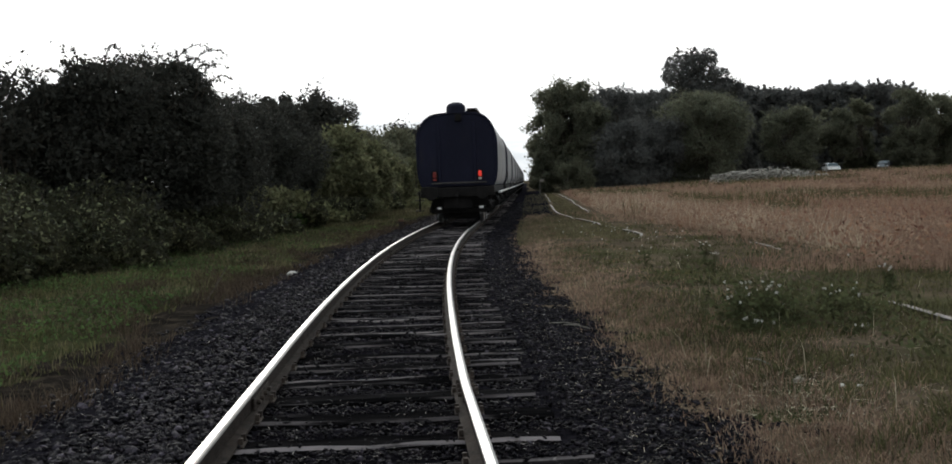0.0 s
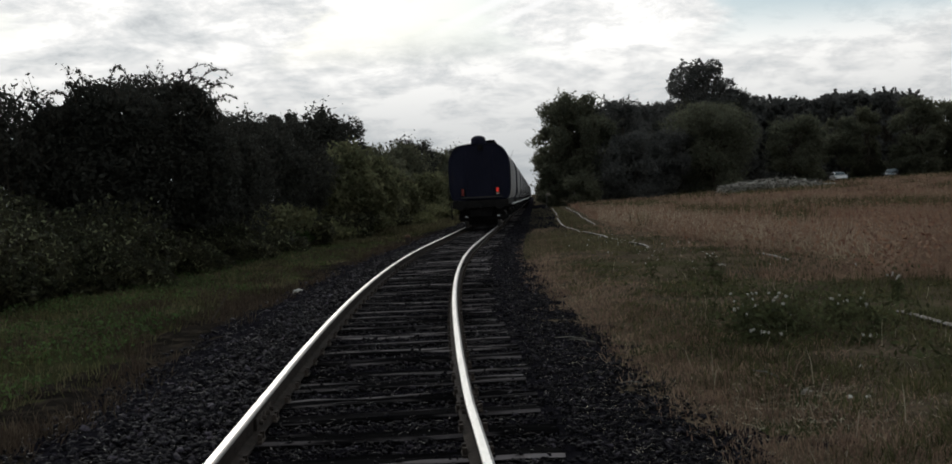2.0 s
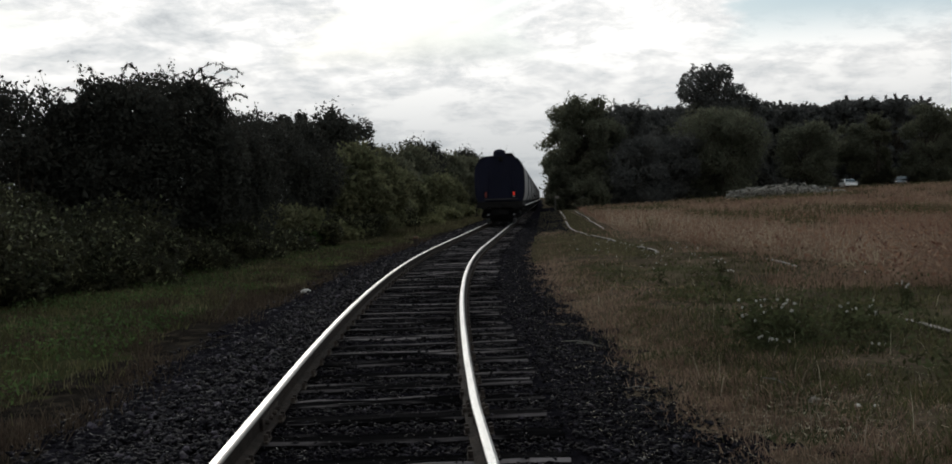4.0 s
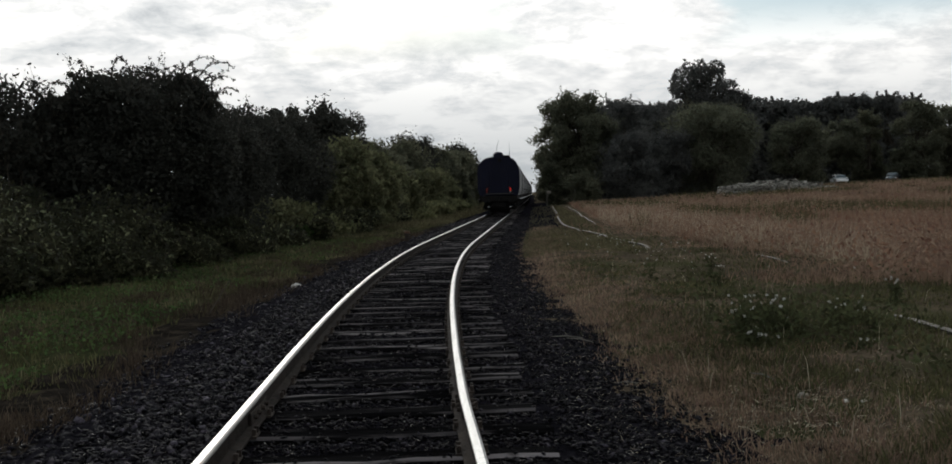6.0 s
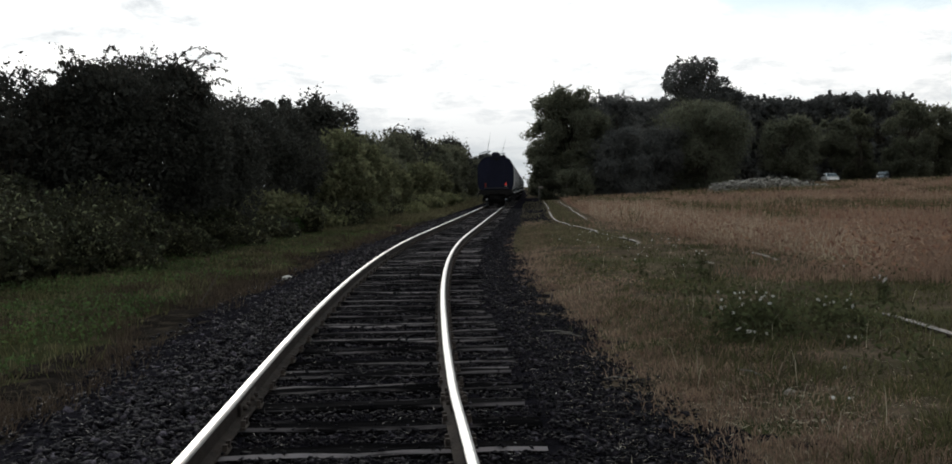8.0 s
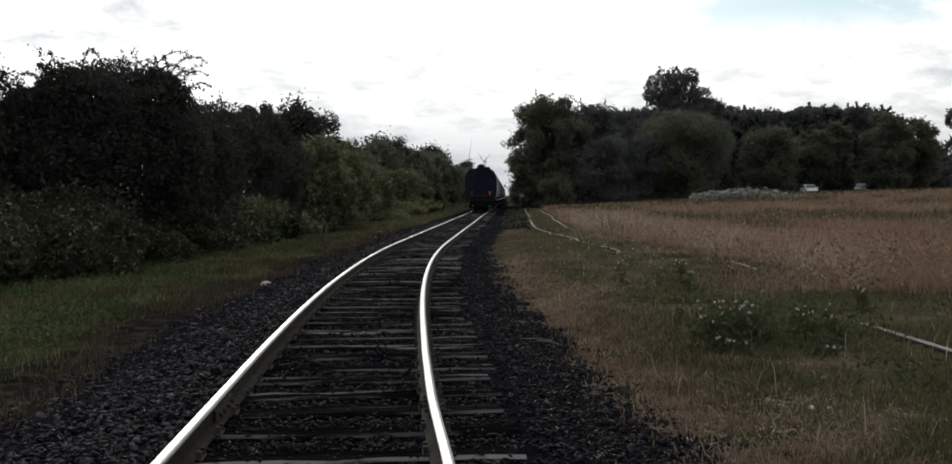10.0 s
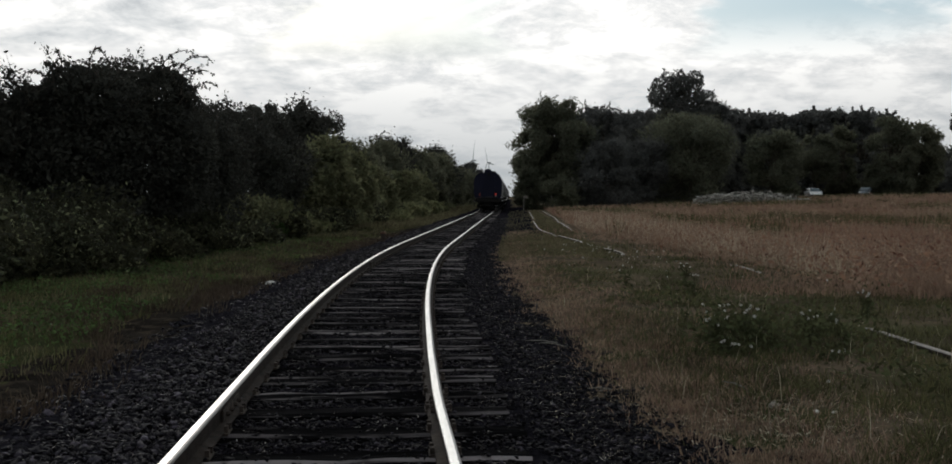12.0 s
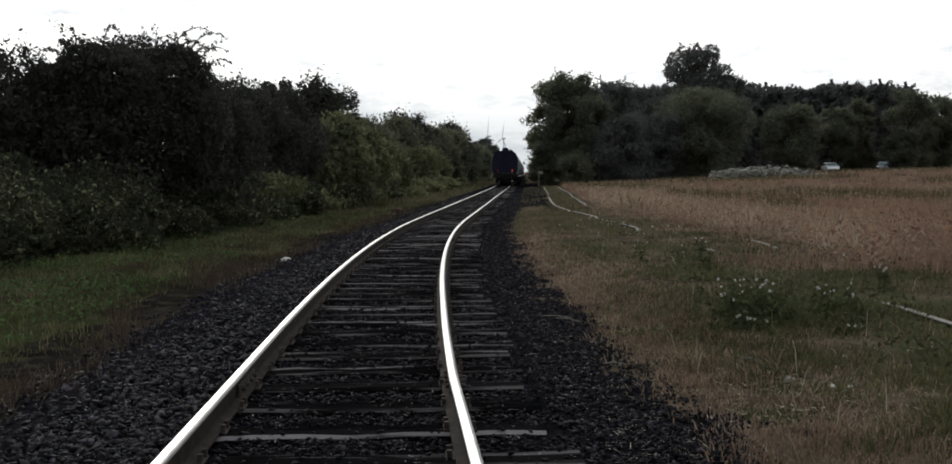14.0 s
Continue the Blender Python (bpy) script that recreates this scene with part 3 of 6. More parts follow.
def build_sleepers():
    g = random.Random(3)
    kinds = [sleeper_mesh(s) for s in range(12)]
    pale = sleeper_mesh(55, True)
    far_v, far_f = [], []
    y = 5.86 - 0.615 * 19
    count = 0
    places = []
    while y < 430:
        turn = math.degrees(math.atan2(-track_slope(y), 1)) + g.uniform(-1.2, 1.2)
        m = pose(float(track_x(y)) + g.uniform(-0.05, 0.05), y + g.uniform(-0.03, 0.03), -0.174 + g.uniform(-0.012, 0.003), g.uniform(-1.5, 1.5), g.uniform(-0.25, 0.25), turn)
        if count < 213:
            ob = new("sleeper", pale if count == 19 else g.choice(kinds))
            ob.parent, ob.matrix_basis = track, m
            places.append((y, turn))
        else:
            far_v.append(m)
        count += 1
        y += 0.615
    v0 = [(-1.35, -0.125, -0.15), (1.35, -0.125, -0.15), (1.35, 0.125, -0.15), (-1.35, 0.125, -0.15), (-1.35, -0.125, 0), (1.35, -0.125, 0), (1.35, 0.125, 0), (-1.35, 0.125, 0)]
    f0 = [(4, 5, 6, 7), (0, 1, 5, 4), (1, 2, 6, 5), (2, 3, 7, 6), (3, 0, 4, 7)]
    verts, faces = merge([([m @ Vector(v) for v in v0], f0) for m in far_v])
    tagged(mesh_object("far_sleepers", verts, faces, M["sleeper"], track), kind="stuff")
    return places


SLEEPERS = build_sleepers()


def build_fixings():
    """Base plates with spikes on the nearer sleepers, and bolted plates at the rail joints."""
    bm = box((0.20, 0.17, 0.018), (0, 0, 0.009), 0.004)
    for sx in (-0.082, 0.082):
        for sy in (-0.05, 0.05):
            box((0.028, 0.028, 0.05), (sx, sy * (1 if sx > 0 else -1), 0.035), 0.0, bm)
    plate = part("base_plate", bm, M["iron"], track)
    plate.matrix_basis = pose(0, -5, -0.19)
    first = True
    for y, turn in SLEEPERS[:120]:
        x0, s = float(track_x(y)), track_slope(y)
        for side in (-1, 1):
            ob = plate if first else new("base_plate", plate.data)
            first = False
            ob.parent = track
            ob.matrix_basis = pose(x0 + side * RAIL_OUT, y - side * RAIL_OUT * s, -0.182, 0, 0, math.degrees(math.atan2(-s, 1)))
    bm = box((0.022, 0.62, 0.085), (0, 0, -0.095), 0.005)
    for k in (-0.22, -0.08, 0.08, 0.22):
        cylinder(0.018, 0.04, (0.02, k, -0.095), "X", 6, bm=bm)
    joint = None
    for y in (6.9, 21.9, 36.9, 51.9):
        x0, s = float(track_x(y)), track_slope(y)
        for side in (-1, 1):
            for face in (-1, 1):
                m = pose(x0 + side * RAIL_OUT + face * 0.026, y - side * RAIL_OUT * s, 0, 0, 0, math.degrees(math.atan2(-s, 1)) + (180 if face < 0 else 0))
                if joint is None:
                    joint = part("fishplate", bm, M["iron"], track, at=m)
                else:
                    ob = new("fishplate", joint.data)
                    ob.parent, ob.matrix_basis = track, m


build_fixings()


def stones(name, x, y, z, size, mat, seed, label, flat=0.7):
    """Angular chips, each a squashed and knocked-about octahedron."""
    g = np.random.default_rng(seed)
    n = len(x)
    base = np.array([(1, 0, 0), (0, 1, 0), (-1, 0, 0), (0, -1, 0), (0, 0, 1), (0, 0, -1)], float)
    tri = np.array([(0, 1, 4), (1, 2, 4), (2, 3, 4), (3, 0, 4), (1, 0, 5), (2, 1, 5), (3, 2, 5), (0, 3, 5)])
    v = base[None] + g.normal(0, 0.28, (n, 6, 3))
    v *= np.stack([size * g.uniform(0.7, 1.35, n), size * g.uniform(0.7, 1.35, n), size * flat * g.uniform(0.6, 1.2, n)], -1)[:, None]
    a = g.uniform(0, 6.283, n)
    b = g.normal(0, 0.5, n)
    ca, sa, cb, sb = np.cos(a)[:, None], np.sin(a)[:, None], np.cos(b)[:, None], np.sin(b)[:, None]
    vy, vz = v[..., 1] * cb - v[..., 2] * sb, v[..., 1] * sb + v[..., 2] * cb
    vx, vy = v[..., 0] * ca - vy * sa, v[..., 0] * sa + vy * ca
    v = np.stack([vx + x[:, None], vy + y[:, None], vz + z[:, None]], -1)
    f = (np.arange(n)[:, None, None] * 6 + tri[None]).reshape(-1, 3)
    ob = fast_mesh(name, v.reshape(-1, 3), f, 3, mat)
    return tagged(ob, label, "gravel", kind="stuff")


def build_ballast():
    g = np.random.default_rng(11)

    def spread(n, o1, o2, y1, y2, power=1.6):
        u = g.uniform(0, 1, n)
        y = (y1 ** (1 - power) + u * (y2 ** (1 - power) - y1 ** (1 - power))) ** (1 / (1 - power))
        return g.uniform(o1, o2, n), y

    # grey shoulder beside the left rail, thinning outwards
    o, y = spread(27000, -2.6, -0.86, 3.6, 70)
    o, y = np.r_[o, g.uniform(-2.6, -0.86, 3000)], np.r_[y, g.uniform(-8, 3.6, 3000)]
    keep = g.uniform(0, 1, len(o)) < 1 - 0.93 * smooth(-o, 1.5, 2.5)
    o, y = o[keep], y[keep]
    x = track_x(y) + o
    top = np.where(o > -1.45, -0.155, -0.20) - 0.06 * smooth(-o, 1.45, 2.4)
    stones("ballast", x, y, top + g.uniform(-0.03, 0.015, len(o)), g.uniform(0.012, 0.032, len(o)) * (1 + np.maximum(y, 0) / 45), M["stone"], 1, "grey angular ballast stones along the track", 0.55)
    # dark dirty chips in the bays between the sleepers and over the other shoulder
    o, y = spread(36000, -0.68, 2.55, 3.6, 75)
    o, y = np.r_[o, g.uniform(-0.68, 2.55, 6000)], np.r_[y, g.uniform(-8, 3.6, 6000)]
    keep = (np.abs(o - RAIL_OUT) > 0.08) & (g.uniform(0, 1, len(o)) < 1 - 0.8 * smooth(o, 2.1, 2.55))
    o, y = o[keep], y[keep]
    x = track_x(y) + o
    bay = ((y - 5.86 + o * np.interp(y, (BEND_A, BEND_B), (SLOPE_A, SLOPE_B))) / 0.615) % 1.0
    on = (o < 1.4) & ((bay < 0.24) | (bay > 0.76))
    keep = ~on | (g.uniform(0, 1, len(o)) < 0.07)
    x, y, o, on = x[keep], y[keep], o[keep], on[keep]
    z = np.where(on, -0.165, np.where(o < 1.4, -0.196, -0.210)) + g.uniform(-0.012, 0.012, len(o))
    stones("cinder_chips", x, y, z, g.uniform(0.008, 0.021, len(o)) * (1 + np.maximum(y, 0) / 32), M["clinker"], 2, "black clinker and oily chips between the sleepers", 0.5)


build_ballast()


def build_loose_stones():
    """The larger stones that lie on top of the shoulder where it is seen close."""
    g = random.Random(17)
    gg = np.random.default_rng(18)
    v0, tri = ico_coarse()
    kinds = []
    for k in range(8):
        v = v0 * (1 + gg.normal(0, 0.16, (len(v0), 1))) * gg.uniform(0.7, 1.25, 3) * (1, 1, 0.72)
        me = bpy.data.meshes.new("ballast_stone")
        me.from_pydata([tuple(p) for p in v], [], tri)
        me.materials.append(M["loose_stone"])
        kinds.append(me)
    for k in range(290):
        y = g.uniform(4.5, 8.2)
        o = -0.98 - 1.25 * g.random() ** 1.2
        ob = new("ballast_stone", g.choice(kinds))
        ob.parent = track
        top = (-0.150 if o > -1.45 else -0.195) - 0.06 * float(smooth(-o, 1.45, 2.4))
        size = g.uniform(0.020, 0.036)
        ob.matrix_basis = pose(float(track_x(y)) + o, y, top + 0.006, g.uniform(-30, 30), g.uniform(-30, 30), g.uniform(0, 360)) @ Matrix.Diagonal((size, size, size, 1))


def ico_coarse():
    bm = bmesh.new()
    bmesh.ops.create_icosphere(bm, subdivisions=1, radius=1.0)
    bm.verts.ensure_lookup_table()
    v, f = np.array([p.co[:] for p in bm.verts]), [tuple(p.index for p in q.verts) for q in bm.faces]
    bm.free()
    return v, f


build_loose_stones()

# ================= overgrown siding =================


def build_siding():
    siding = tagged(empty("disused_siding"), "disused siding with worn rails sunk in the dry grass", "railway track", kind="structure")
    ys = np.arange(5.0, 109, 0.5)
    base = land(siding_x(ys), ys) - 0.07
    base = np.convolve(np.pad(base, 6, "edge"), np.ones(13) / 13, "valid")
    for side in (-1, 1):
        bare = np.zeros(len(ys))
        for a, b in (((7.4, 11.0), (26.2, 28.2), (33.0, 37.0), (38.6, 60.0), (68.0, 104.0)) if side < 0 else ((19.7, 21.0), (46.0, 50.0), (52.0, 60.0), (62.0, 104.0))):
            bare = np.maximum(bare, smooth(ys, a - 1.2, a) * (1 - smooth(ys, b, b + 1.2)))
        sweep_rail("rail", siding_x, ys, side * RAIL_OUT, siding, base + np.where(ys < 15, 0.125, np.where(ys < 60, 0.126, 0.145)) * bare, M["old_rail"], M["rail_side"])
    me = sleeper_mesh(77)
    g = random.Random(8)
    y = 30.0
    while y < 108:
        ob = new("sleeper", me)
        ob.parent = siding
        slope = float(siding_x(y + 0.5) - siding_x(y - 0.5))
        ob.matrix_basis = pose(float(siding_x(y)), y, float(np.interp(y, ys, base)) - 0.085, 0, 0, -math.degrees(math.atan(slope)) + g.uniform(-2, 2))
        y += 0.68


build_siding()

# ================= the train =================
WAGON_PITCH, BODY_HALF = 15.0, 6.75


def wagon_profile():
    pts = [(1.24, 1.30), (1.33, 1.48), (1.385, 1.80), (1.40, 2.20), (1.40, 2.70)]
    for k in range(1, 9):
        a = math.radians(90 * k / 8)
        pts.append((0.50 + 0.90 * math.cos(a) ** 0.85, 2.70 + 1.12 * math.sin(a) ** 0.9))
    pts.append((0.0, 3.86))
    return pts + [(-x, z) for x, z in pts[-2::-1]]


def loft(rings):
    """A skin through rings (lists of equal length)."""
    n = len(rings[0])
    verts = [p for r in rings for p in r]
    faces = [(i * n + k, i * n + k + 1, (i + 1) * n + k + 1, (i + 1) * n + k) for i in range(len(rings) - 1) for k in range(n - 1)]
    faces += [(i * n + n - 1, i * n, (i + 1) * n, (i + 1) * n + n - 1) for i in range(len(rings) - 1)]
    return verts, faces


def build_wagon():
    wagon = tagged(empty("hopper_wagon"), "dark navy covered hopper wagon with rounded roof and sky-greyed sides", "railway wagon", "wagons of the freight train")
    pr = wagon_profile()

    def ring(y, k=1.0, dz=0.0):
        return [(x * k, y, 2.55 + (z - 2.55) * k + dz) for x, z in pr]

    mesh_object("body_shell", *loft([ring(-BODY_HALF + 0.03), ring(BODY_HALF - 0.03)]), M["skylit_side"], wagon, "grey steel side sheets", True)
    for s in (-1, 1):
        y = s * BODY_HALF
        rings = [ring(y - s * 0.04), ring(y, 1.012), ring(y + s * 0.05, 1.012), ring(y + s * 0.05, 0.965), ring(y + s * 0.01, 0.955)]
        v, f = loft(rings)
        n = len(pr)
        f.append(tuple(4 * n + k for k in range(n)))
        mesh_object("end_panel", v, f, M["navy"], wagon, "dark navy end panel with a raised rim")
        # stiffeners and the cross rail on the end
        for x in (-0.62, 0.62):
            part("end_stiffener", box((0.09, 0.07, 2.1), (x, y + s * 0.05, 2.45), 0.015), M["navy"], wagon)
        part("end_rail", box((1.9, 0.10, 0.05), (0.05, y + s * 0.12, 1.40), 0.012), M["wheel"], wagon, "worn cross rail")
        part("hatch_bracket", box((0.22, 0.10, 0.26), (0.10, y + s * 0.10, 3.66), 0.03), M["chassis"], wagon)
        part("headstock", box((2.56, 0.16, 0.34), (0, y + s * 0.26, 1.08), 0.03), M["chassis"], wagon)
        for x in (-0.875, 0.875):
            bm = cylinder(0.10, 0.34, (x, y + s * 0.48, 1.05), "Y", 14)
            cylinder(0.225, 0.05, (x, y + s * 0.665, 1.05), "Y", 20, bm=bm, bevel=0.012)
            part("buffer", bm, M["chassis"], wagon)
        bm = box((0.10, 0.42, 0.14), (0, y + s * 0.46, 1.0), 0.02)
        cylinder(0.06, 0.10, (0, y + s * 0.66, 0.94), "X", 10, bm=bm)
        box((0.06, 0.06, 0.42), (0, y + s * 0.62, 0.76), 0.015, bm)
        part("coupling", bm, M["chassis"], wagon)
        # shunter's step and handrail at one corner
        sx = -1.33 if s < 0 else 1.33
        bm = None
        for dy in (0.0, 0.26):
            v, f = tube([(sx, y + s * (0.1 + dy), 1.20), (sx, y + s * (0.1 + dy), 0.45)], [0.018, 0.018], 6)
            bm2 = bmesh.new()
            vs = [bm2.verts.new(p) for p in v]
            for face in f:
                bm2.faces.new([vs[i] for i in face])
            bm = join(bm, bm2)
        for z in (0.48, 0.84):
            box((0.30, 0.30, 0.03), (sx, y + s * 0.23, z), 0.008, bm)
        part("step", bm, M["chassis"], wagon)
        v, f = tube([(sx * 1.02, y + s * 0.05, 1.25), (sx * 1.09, y + s * 0.12, 1.3), (sx * 1.09, y + s * 0.12, 1.85), (sx * 1.02, y + s * 0.05, 1.9)], [0.016] * 4, 6)
        mesh_object("handrail", v, f, M["chassis"], wagon)
        # bogie
        by = s * 4.6
        bogie = part("bogie", box((0.5, 0.5, 0.22), (0, by, 0.72), 0.04), M["chassis"], wagon)
        for x in (-1.0, 1.0):
            bm = box((0.10, 2.7, 0.16), (x, by, 0.66), 0.03)
            for dy in (-0.9, 0.9):
                box((0.17, 0.30, 0.30), (x * 1.02, by + dy, 0.48), 0.04, bm)
                cylinder(0.10, 0.10, (x * 1.10, by + dy, 0.46), "X", 12, bm=bm)
            for dy in (-0.22, 0.22):
                cylinder(0.09, 0.26, (x, by + dy, 0.54), "Z", 10, bm=bm)
            part("side_frame", bm, M["chassis"], bogie)
        # added dark crosspieces stand in for the deep shade under the wagon
        for dy in (-1.5, 1.5):
            part("brake_beam", box((2.05, 0.10, 0.16), (0, by + dy, 0.40), 0.02), M["chassis"], bogie)
            part("brake_rigging", box((1.30, 0.06, 0.40), (0, by + dy * 0.85, 0.34), 0.03), M["chassis"], bogie)
            part("end_transom", box((2.0, 0.12, 0.30), (0, by + dy * 0.94, 0.72), 0.02), M["chassis"], bogie)
        # added dark plate for the shade below the headstock
        part("guard_plate", box((1.0, 0.05, 0.44), (0, y + s * 0.16, 0.74), 0.015), M["chassis"], wagon)
    # four wheelsets, each free to turn on its axle
    for by in (-5.5, -3.7, 3.7, 5.5):
        axle = part("wheelset", cylinder(0.075, 1.9, (0, 0, 0), "X", 14), M["wheel"], wagon, at=pose(0, by, 0.46))
        for x in (-0.7525, 0.7525):
            bm = cylinder(0.40, 0.06, (x, 0, 0), "X", 28)
            box((0.075, 0.10, 0.70), (x, 0, 0), 0.02, bm)
            box((0.075, 0.70, 0.10), (x, 0, 0), 0.02, bm)
            cylinder(0.13, 0.18, (x, 0, 0), "X", 16, bm=bm)
            part("wheel", bm, M["wheel"], axle)
            bm = cylinder(0.459, 0.125, (x, 0, 0), "X", 32)
            cylinder(0.485, 0.03, (x - math.copysign(0.055, x), 0, 0), "X", 32, bm=bm)
            part("tyre", bm, M["tread"], axle)
    # solebars, hopper chutes, side ribs
    for s in (-1, 1):
        part("solebar", box((0.12, 13.3, 0.26), (s * 1.18, 0, 1.14), 0.02), M["chassis"], wagon)
        for k in range(9):
            y = -6.1 + 12.2 * k / 8
            rib = [(x * 1.006, 2.55 + (z - 2.55) * 1.006) for x, z in pr[: len(pr) // 2 - 2]]
            verts = [(s * x, y + d, z) for d in (-0.05, 0.05) for x, z in rib] + [(s * (x - 0.06), y + d, z) for d in (-0.05, 0.05) for x, z in rib]
            n = len(rib)
            faces = [(i, i + 1, n + i + 1, n + i) for i in range(n - 1)]
            faces += [(i, 2 * n + i, 2 * n + i + 1, i + 1) for i in range(n - 1)] + [(n + i, n + i + 1, 3 * n + i + 1, 3 * n + i) for i in range(n - 1)]
            mesh_object("side_rib", verts, faces, M["navy"] if k in (0, 8) else M["skylit_side"], wagon)
    for y in (-2.1, 0.0, 2.1):
        v = [(-1.1, y - 0.95, 1.32), (1.1, y - 0.95, 1.32), (1.1, y + 0.95, 1.32), (-1.1, y + 0.95, 1.32), (-0.5, y - 0.3, 0.45), (0.5, y - 0.3, 0.45), (0.5, y + 0.3, 0.45), (-0.5, y + 0.3, 0.45)]
        mesh_object("hopper_chute", v, [(0, 1, 5, 4), (1, 2, 6, 5), (2, 3, 7, 6), (3, 0, 4, 7), (4, 5, 6, 7)], M["chassis"], wagon)
    # roof: loading hatches with domed lids and a walkway beside them
    for y in (-6.3, -2.1, 2.1, 6.3):
        bm = cylinder(0.34, 0.26, (0, y, 3.95), "Z", 22, bevel=0.03)
        bm2 = bmesh.new()
        bmesh.ops.create_uvsphere(bm2, u_segments=22, v_segments=8, radius=0.335)
        bmesh.ops.scale(bm2, vec=(1, 1, 0.55), verts=bm2.verts)
        bmesh.ops.translate(bm2, vec=(0, y, 4.05), verts=bm2.verts)
        part("roof_hatch", join(bm, bm2), M["navy"], wagon, "domed loading hatch")
    part("roof_walkway", box((0.36, 13.2, 0.05), (0.57, 0, 3.955), 0.01), M["chassis"], wagon)
    for k in range(8):
        part("walkway_bracket", box((0.38, 0.05, 0.20), (0.57, -6.5 + 13 * k / 7, 3.84)), M["chassis"], wagon)
    # a narrow bright-worn running board along each side, over the bogies
    for sx in (-1, 1):
        part("running_board", box((0.10, 12.9, 0.06), (sx * 1.43, 0, 1.03), 0.012), M["board"], wagon, "pale worn steel running board")
        for k in range(7):
            part("board_bracket", box((0.26, 0.05, 0.05), (sx * 1.30, -6.0 + 2.0 * k, 1.00)), M["chassis"], wagon)
    return wagon


def build_train():
    first = build_wagon()
    wagons = [first] + [copy_thing(first, pose(0, 0, 0)) for _ in range(13)]
    y = -BODY_HALF - 0.10
    for x, lit in ((0.79, True), (-0.79, False)):
        lamp = part("tail_lamp", box((0.19, 0.11, 0.34), (x, y, 1.66), 0.02), M["chassis"], first, "tail lamp in a dark frame")
        part("lens", box((0.115, 0.03, 0.20), (x, y - 0.06, 1.70), 0.02), M["tail_red"] if lit else M["dull_red"], lamp,
             "glowing red lens" if lit else "unlit dark red lens")
        part("reflector", box((0.12, 0.03, 0.06), (x, y - 0.055, 1.53), 0.008), M["pale"] if lit else M["dull_red"], lamp)
    first["label"] = "dark navy covered hopper wagon with red tail lamps"
    return wagons


WAGONS = build_train()
REAR_Y, SPEED = 33.8, 5.25


def wagon_rows(n):
    rows = []
    for k in range(29):
        t = k * 0.5
        y = REAR_Y + BODY_HALF + WAGON_PITCH * n + SPEED * t
        a, b = float(track_x(y - 4.6)), float(track_x(y + 4.6))
        lean = -0.8 * float(1 - smooth(y - BODY_HALF, 42, 52))
        rows.append((t, pose((a + b) / 2 + 0.14, y, 0.0, 0, lean, -math.degrees(math.atan2(b - a, 9.2)))))
    return rows

# ================= foliage =================
ICO = None


def ico():
    global ICO
    if ICO is None:
        bm = bmesh.new()
        bmesh.ops.create_icosphere(bm, subdivisions=3, radius=1.0)
        bm.verts.ensure_lookup_table()
        ICO = (np.array([v.co[:] for v in bm.verts]), np.array([[v.index for v in f.verts] for f in bm.faces]))
        bm.free()
    return ICO


def leaf_quads(c, size, seed, droop=0.0, slim=0.5):
    """Pointed, slightly folded leaves at places c."""
    g = np.random.default_rng(seed)
    n = len(c)
    a = g.normal(size=(n, 3))
    a[:, 2] -= droop
    a /= np.linalg.norm(a, axis=1, keepdims=True)
    b = np.cross(a, g.normal(size=(n, 3)))
    b /= np.linalg.norm(b, axis=1, keepdims=True) + 1e-9
    k = np.cross(a, b)
    L, W = size[:, None], size[:, None] * slim
    return np.stack([c - a * L, c + b * W + k * W * 0.35, c + a * L, c - b * W + k * W * 0.35], 1).reshape(-1, 3)


def blob_surface(blobs, count, seed, ragged, depth, fuzz=0.0):
    g = np.random.default_rng(seed)
    B = np.array(blobs, float)
    w = (B[:, 3] * B[:, 4] + B[:, 3] * B[:, 5] + B[:, 4] * B[:, 5])
    pick = g.choice(len(B), int(count * 1.5), p=w / w.sum())
    d = g.normal(size=(len(pick), 3))
    d /= np.linalg.norm(d, axis=1, keepdims=True)
    c, r = B[pick, :3], B[pick, 3:]
    lump = 1 + ragged * (waves(c + d * r, seed + 1, 0.9) * 0.6 + waves(c + d * r, seed + 2, 0.35) * 0.4)
    k = lump * (1 - np.abs(g.normal(0, depth, len(pick))) + np.abs(g.normal(0, 1, len(pick))) * fuzz)
    p = c + d * r * k[:, None]
    inside = np.zeros(len(p), bool)
    for i, b in enumerate(B):
        q = np.linalg.norm((p - b[:3]) / b[3:], axis=1)
        inside |= (q < 0.66) & (pick != i)
    keep = ~inside
    return p[keep][:count], d[keep][:count]


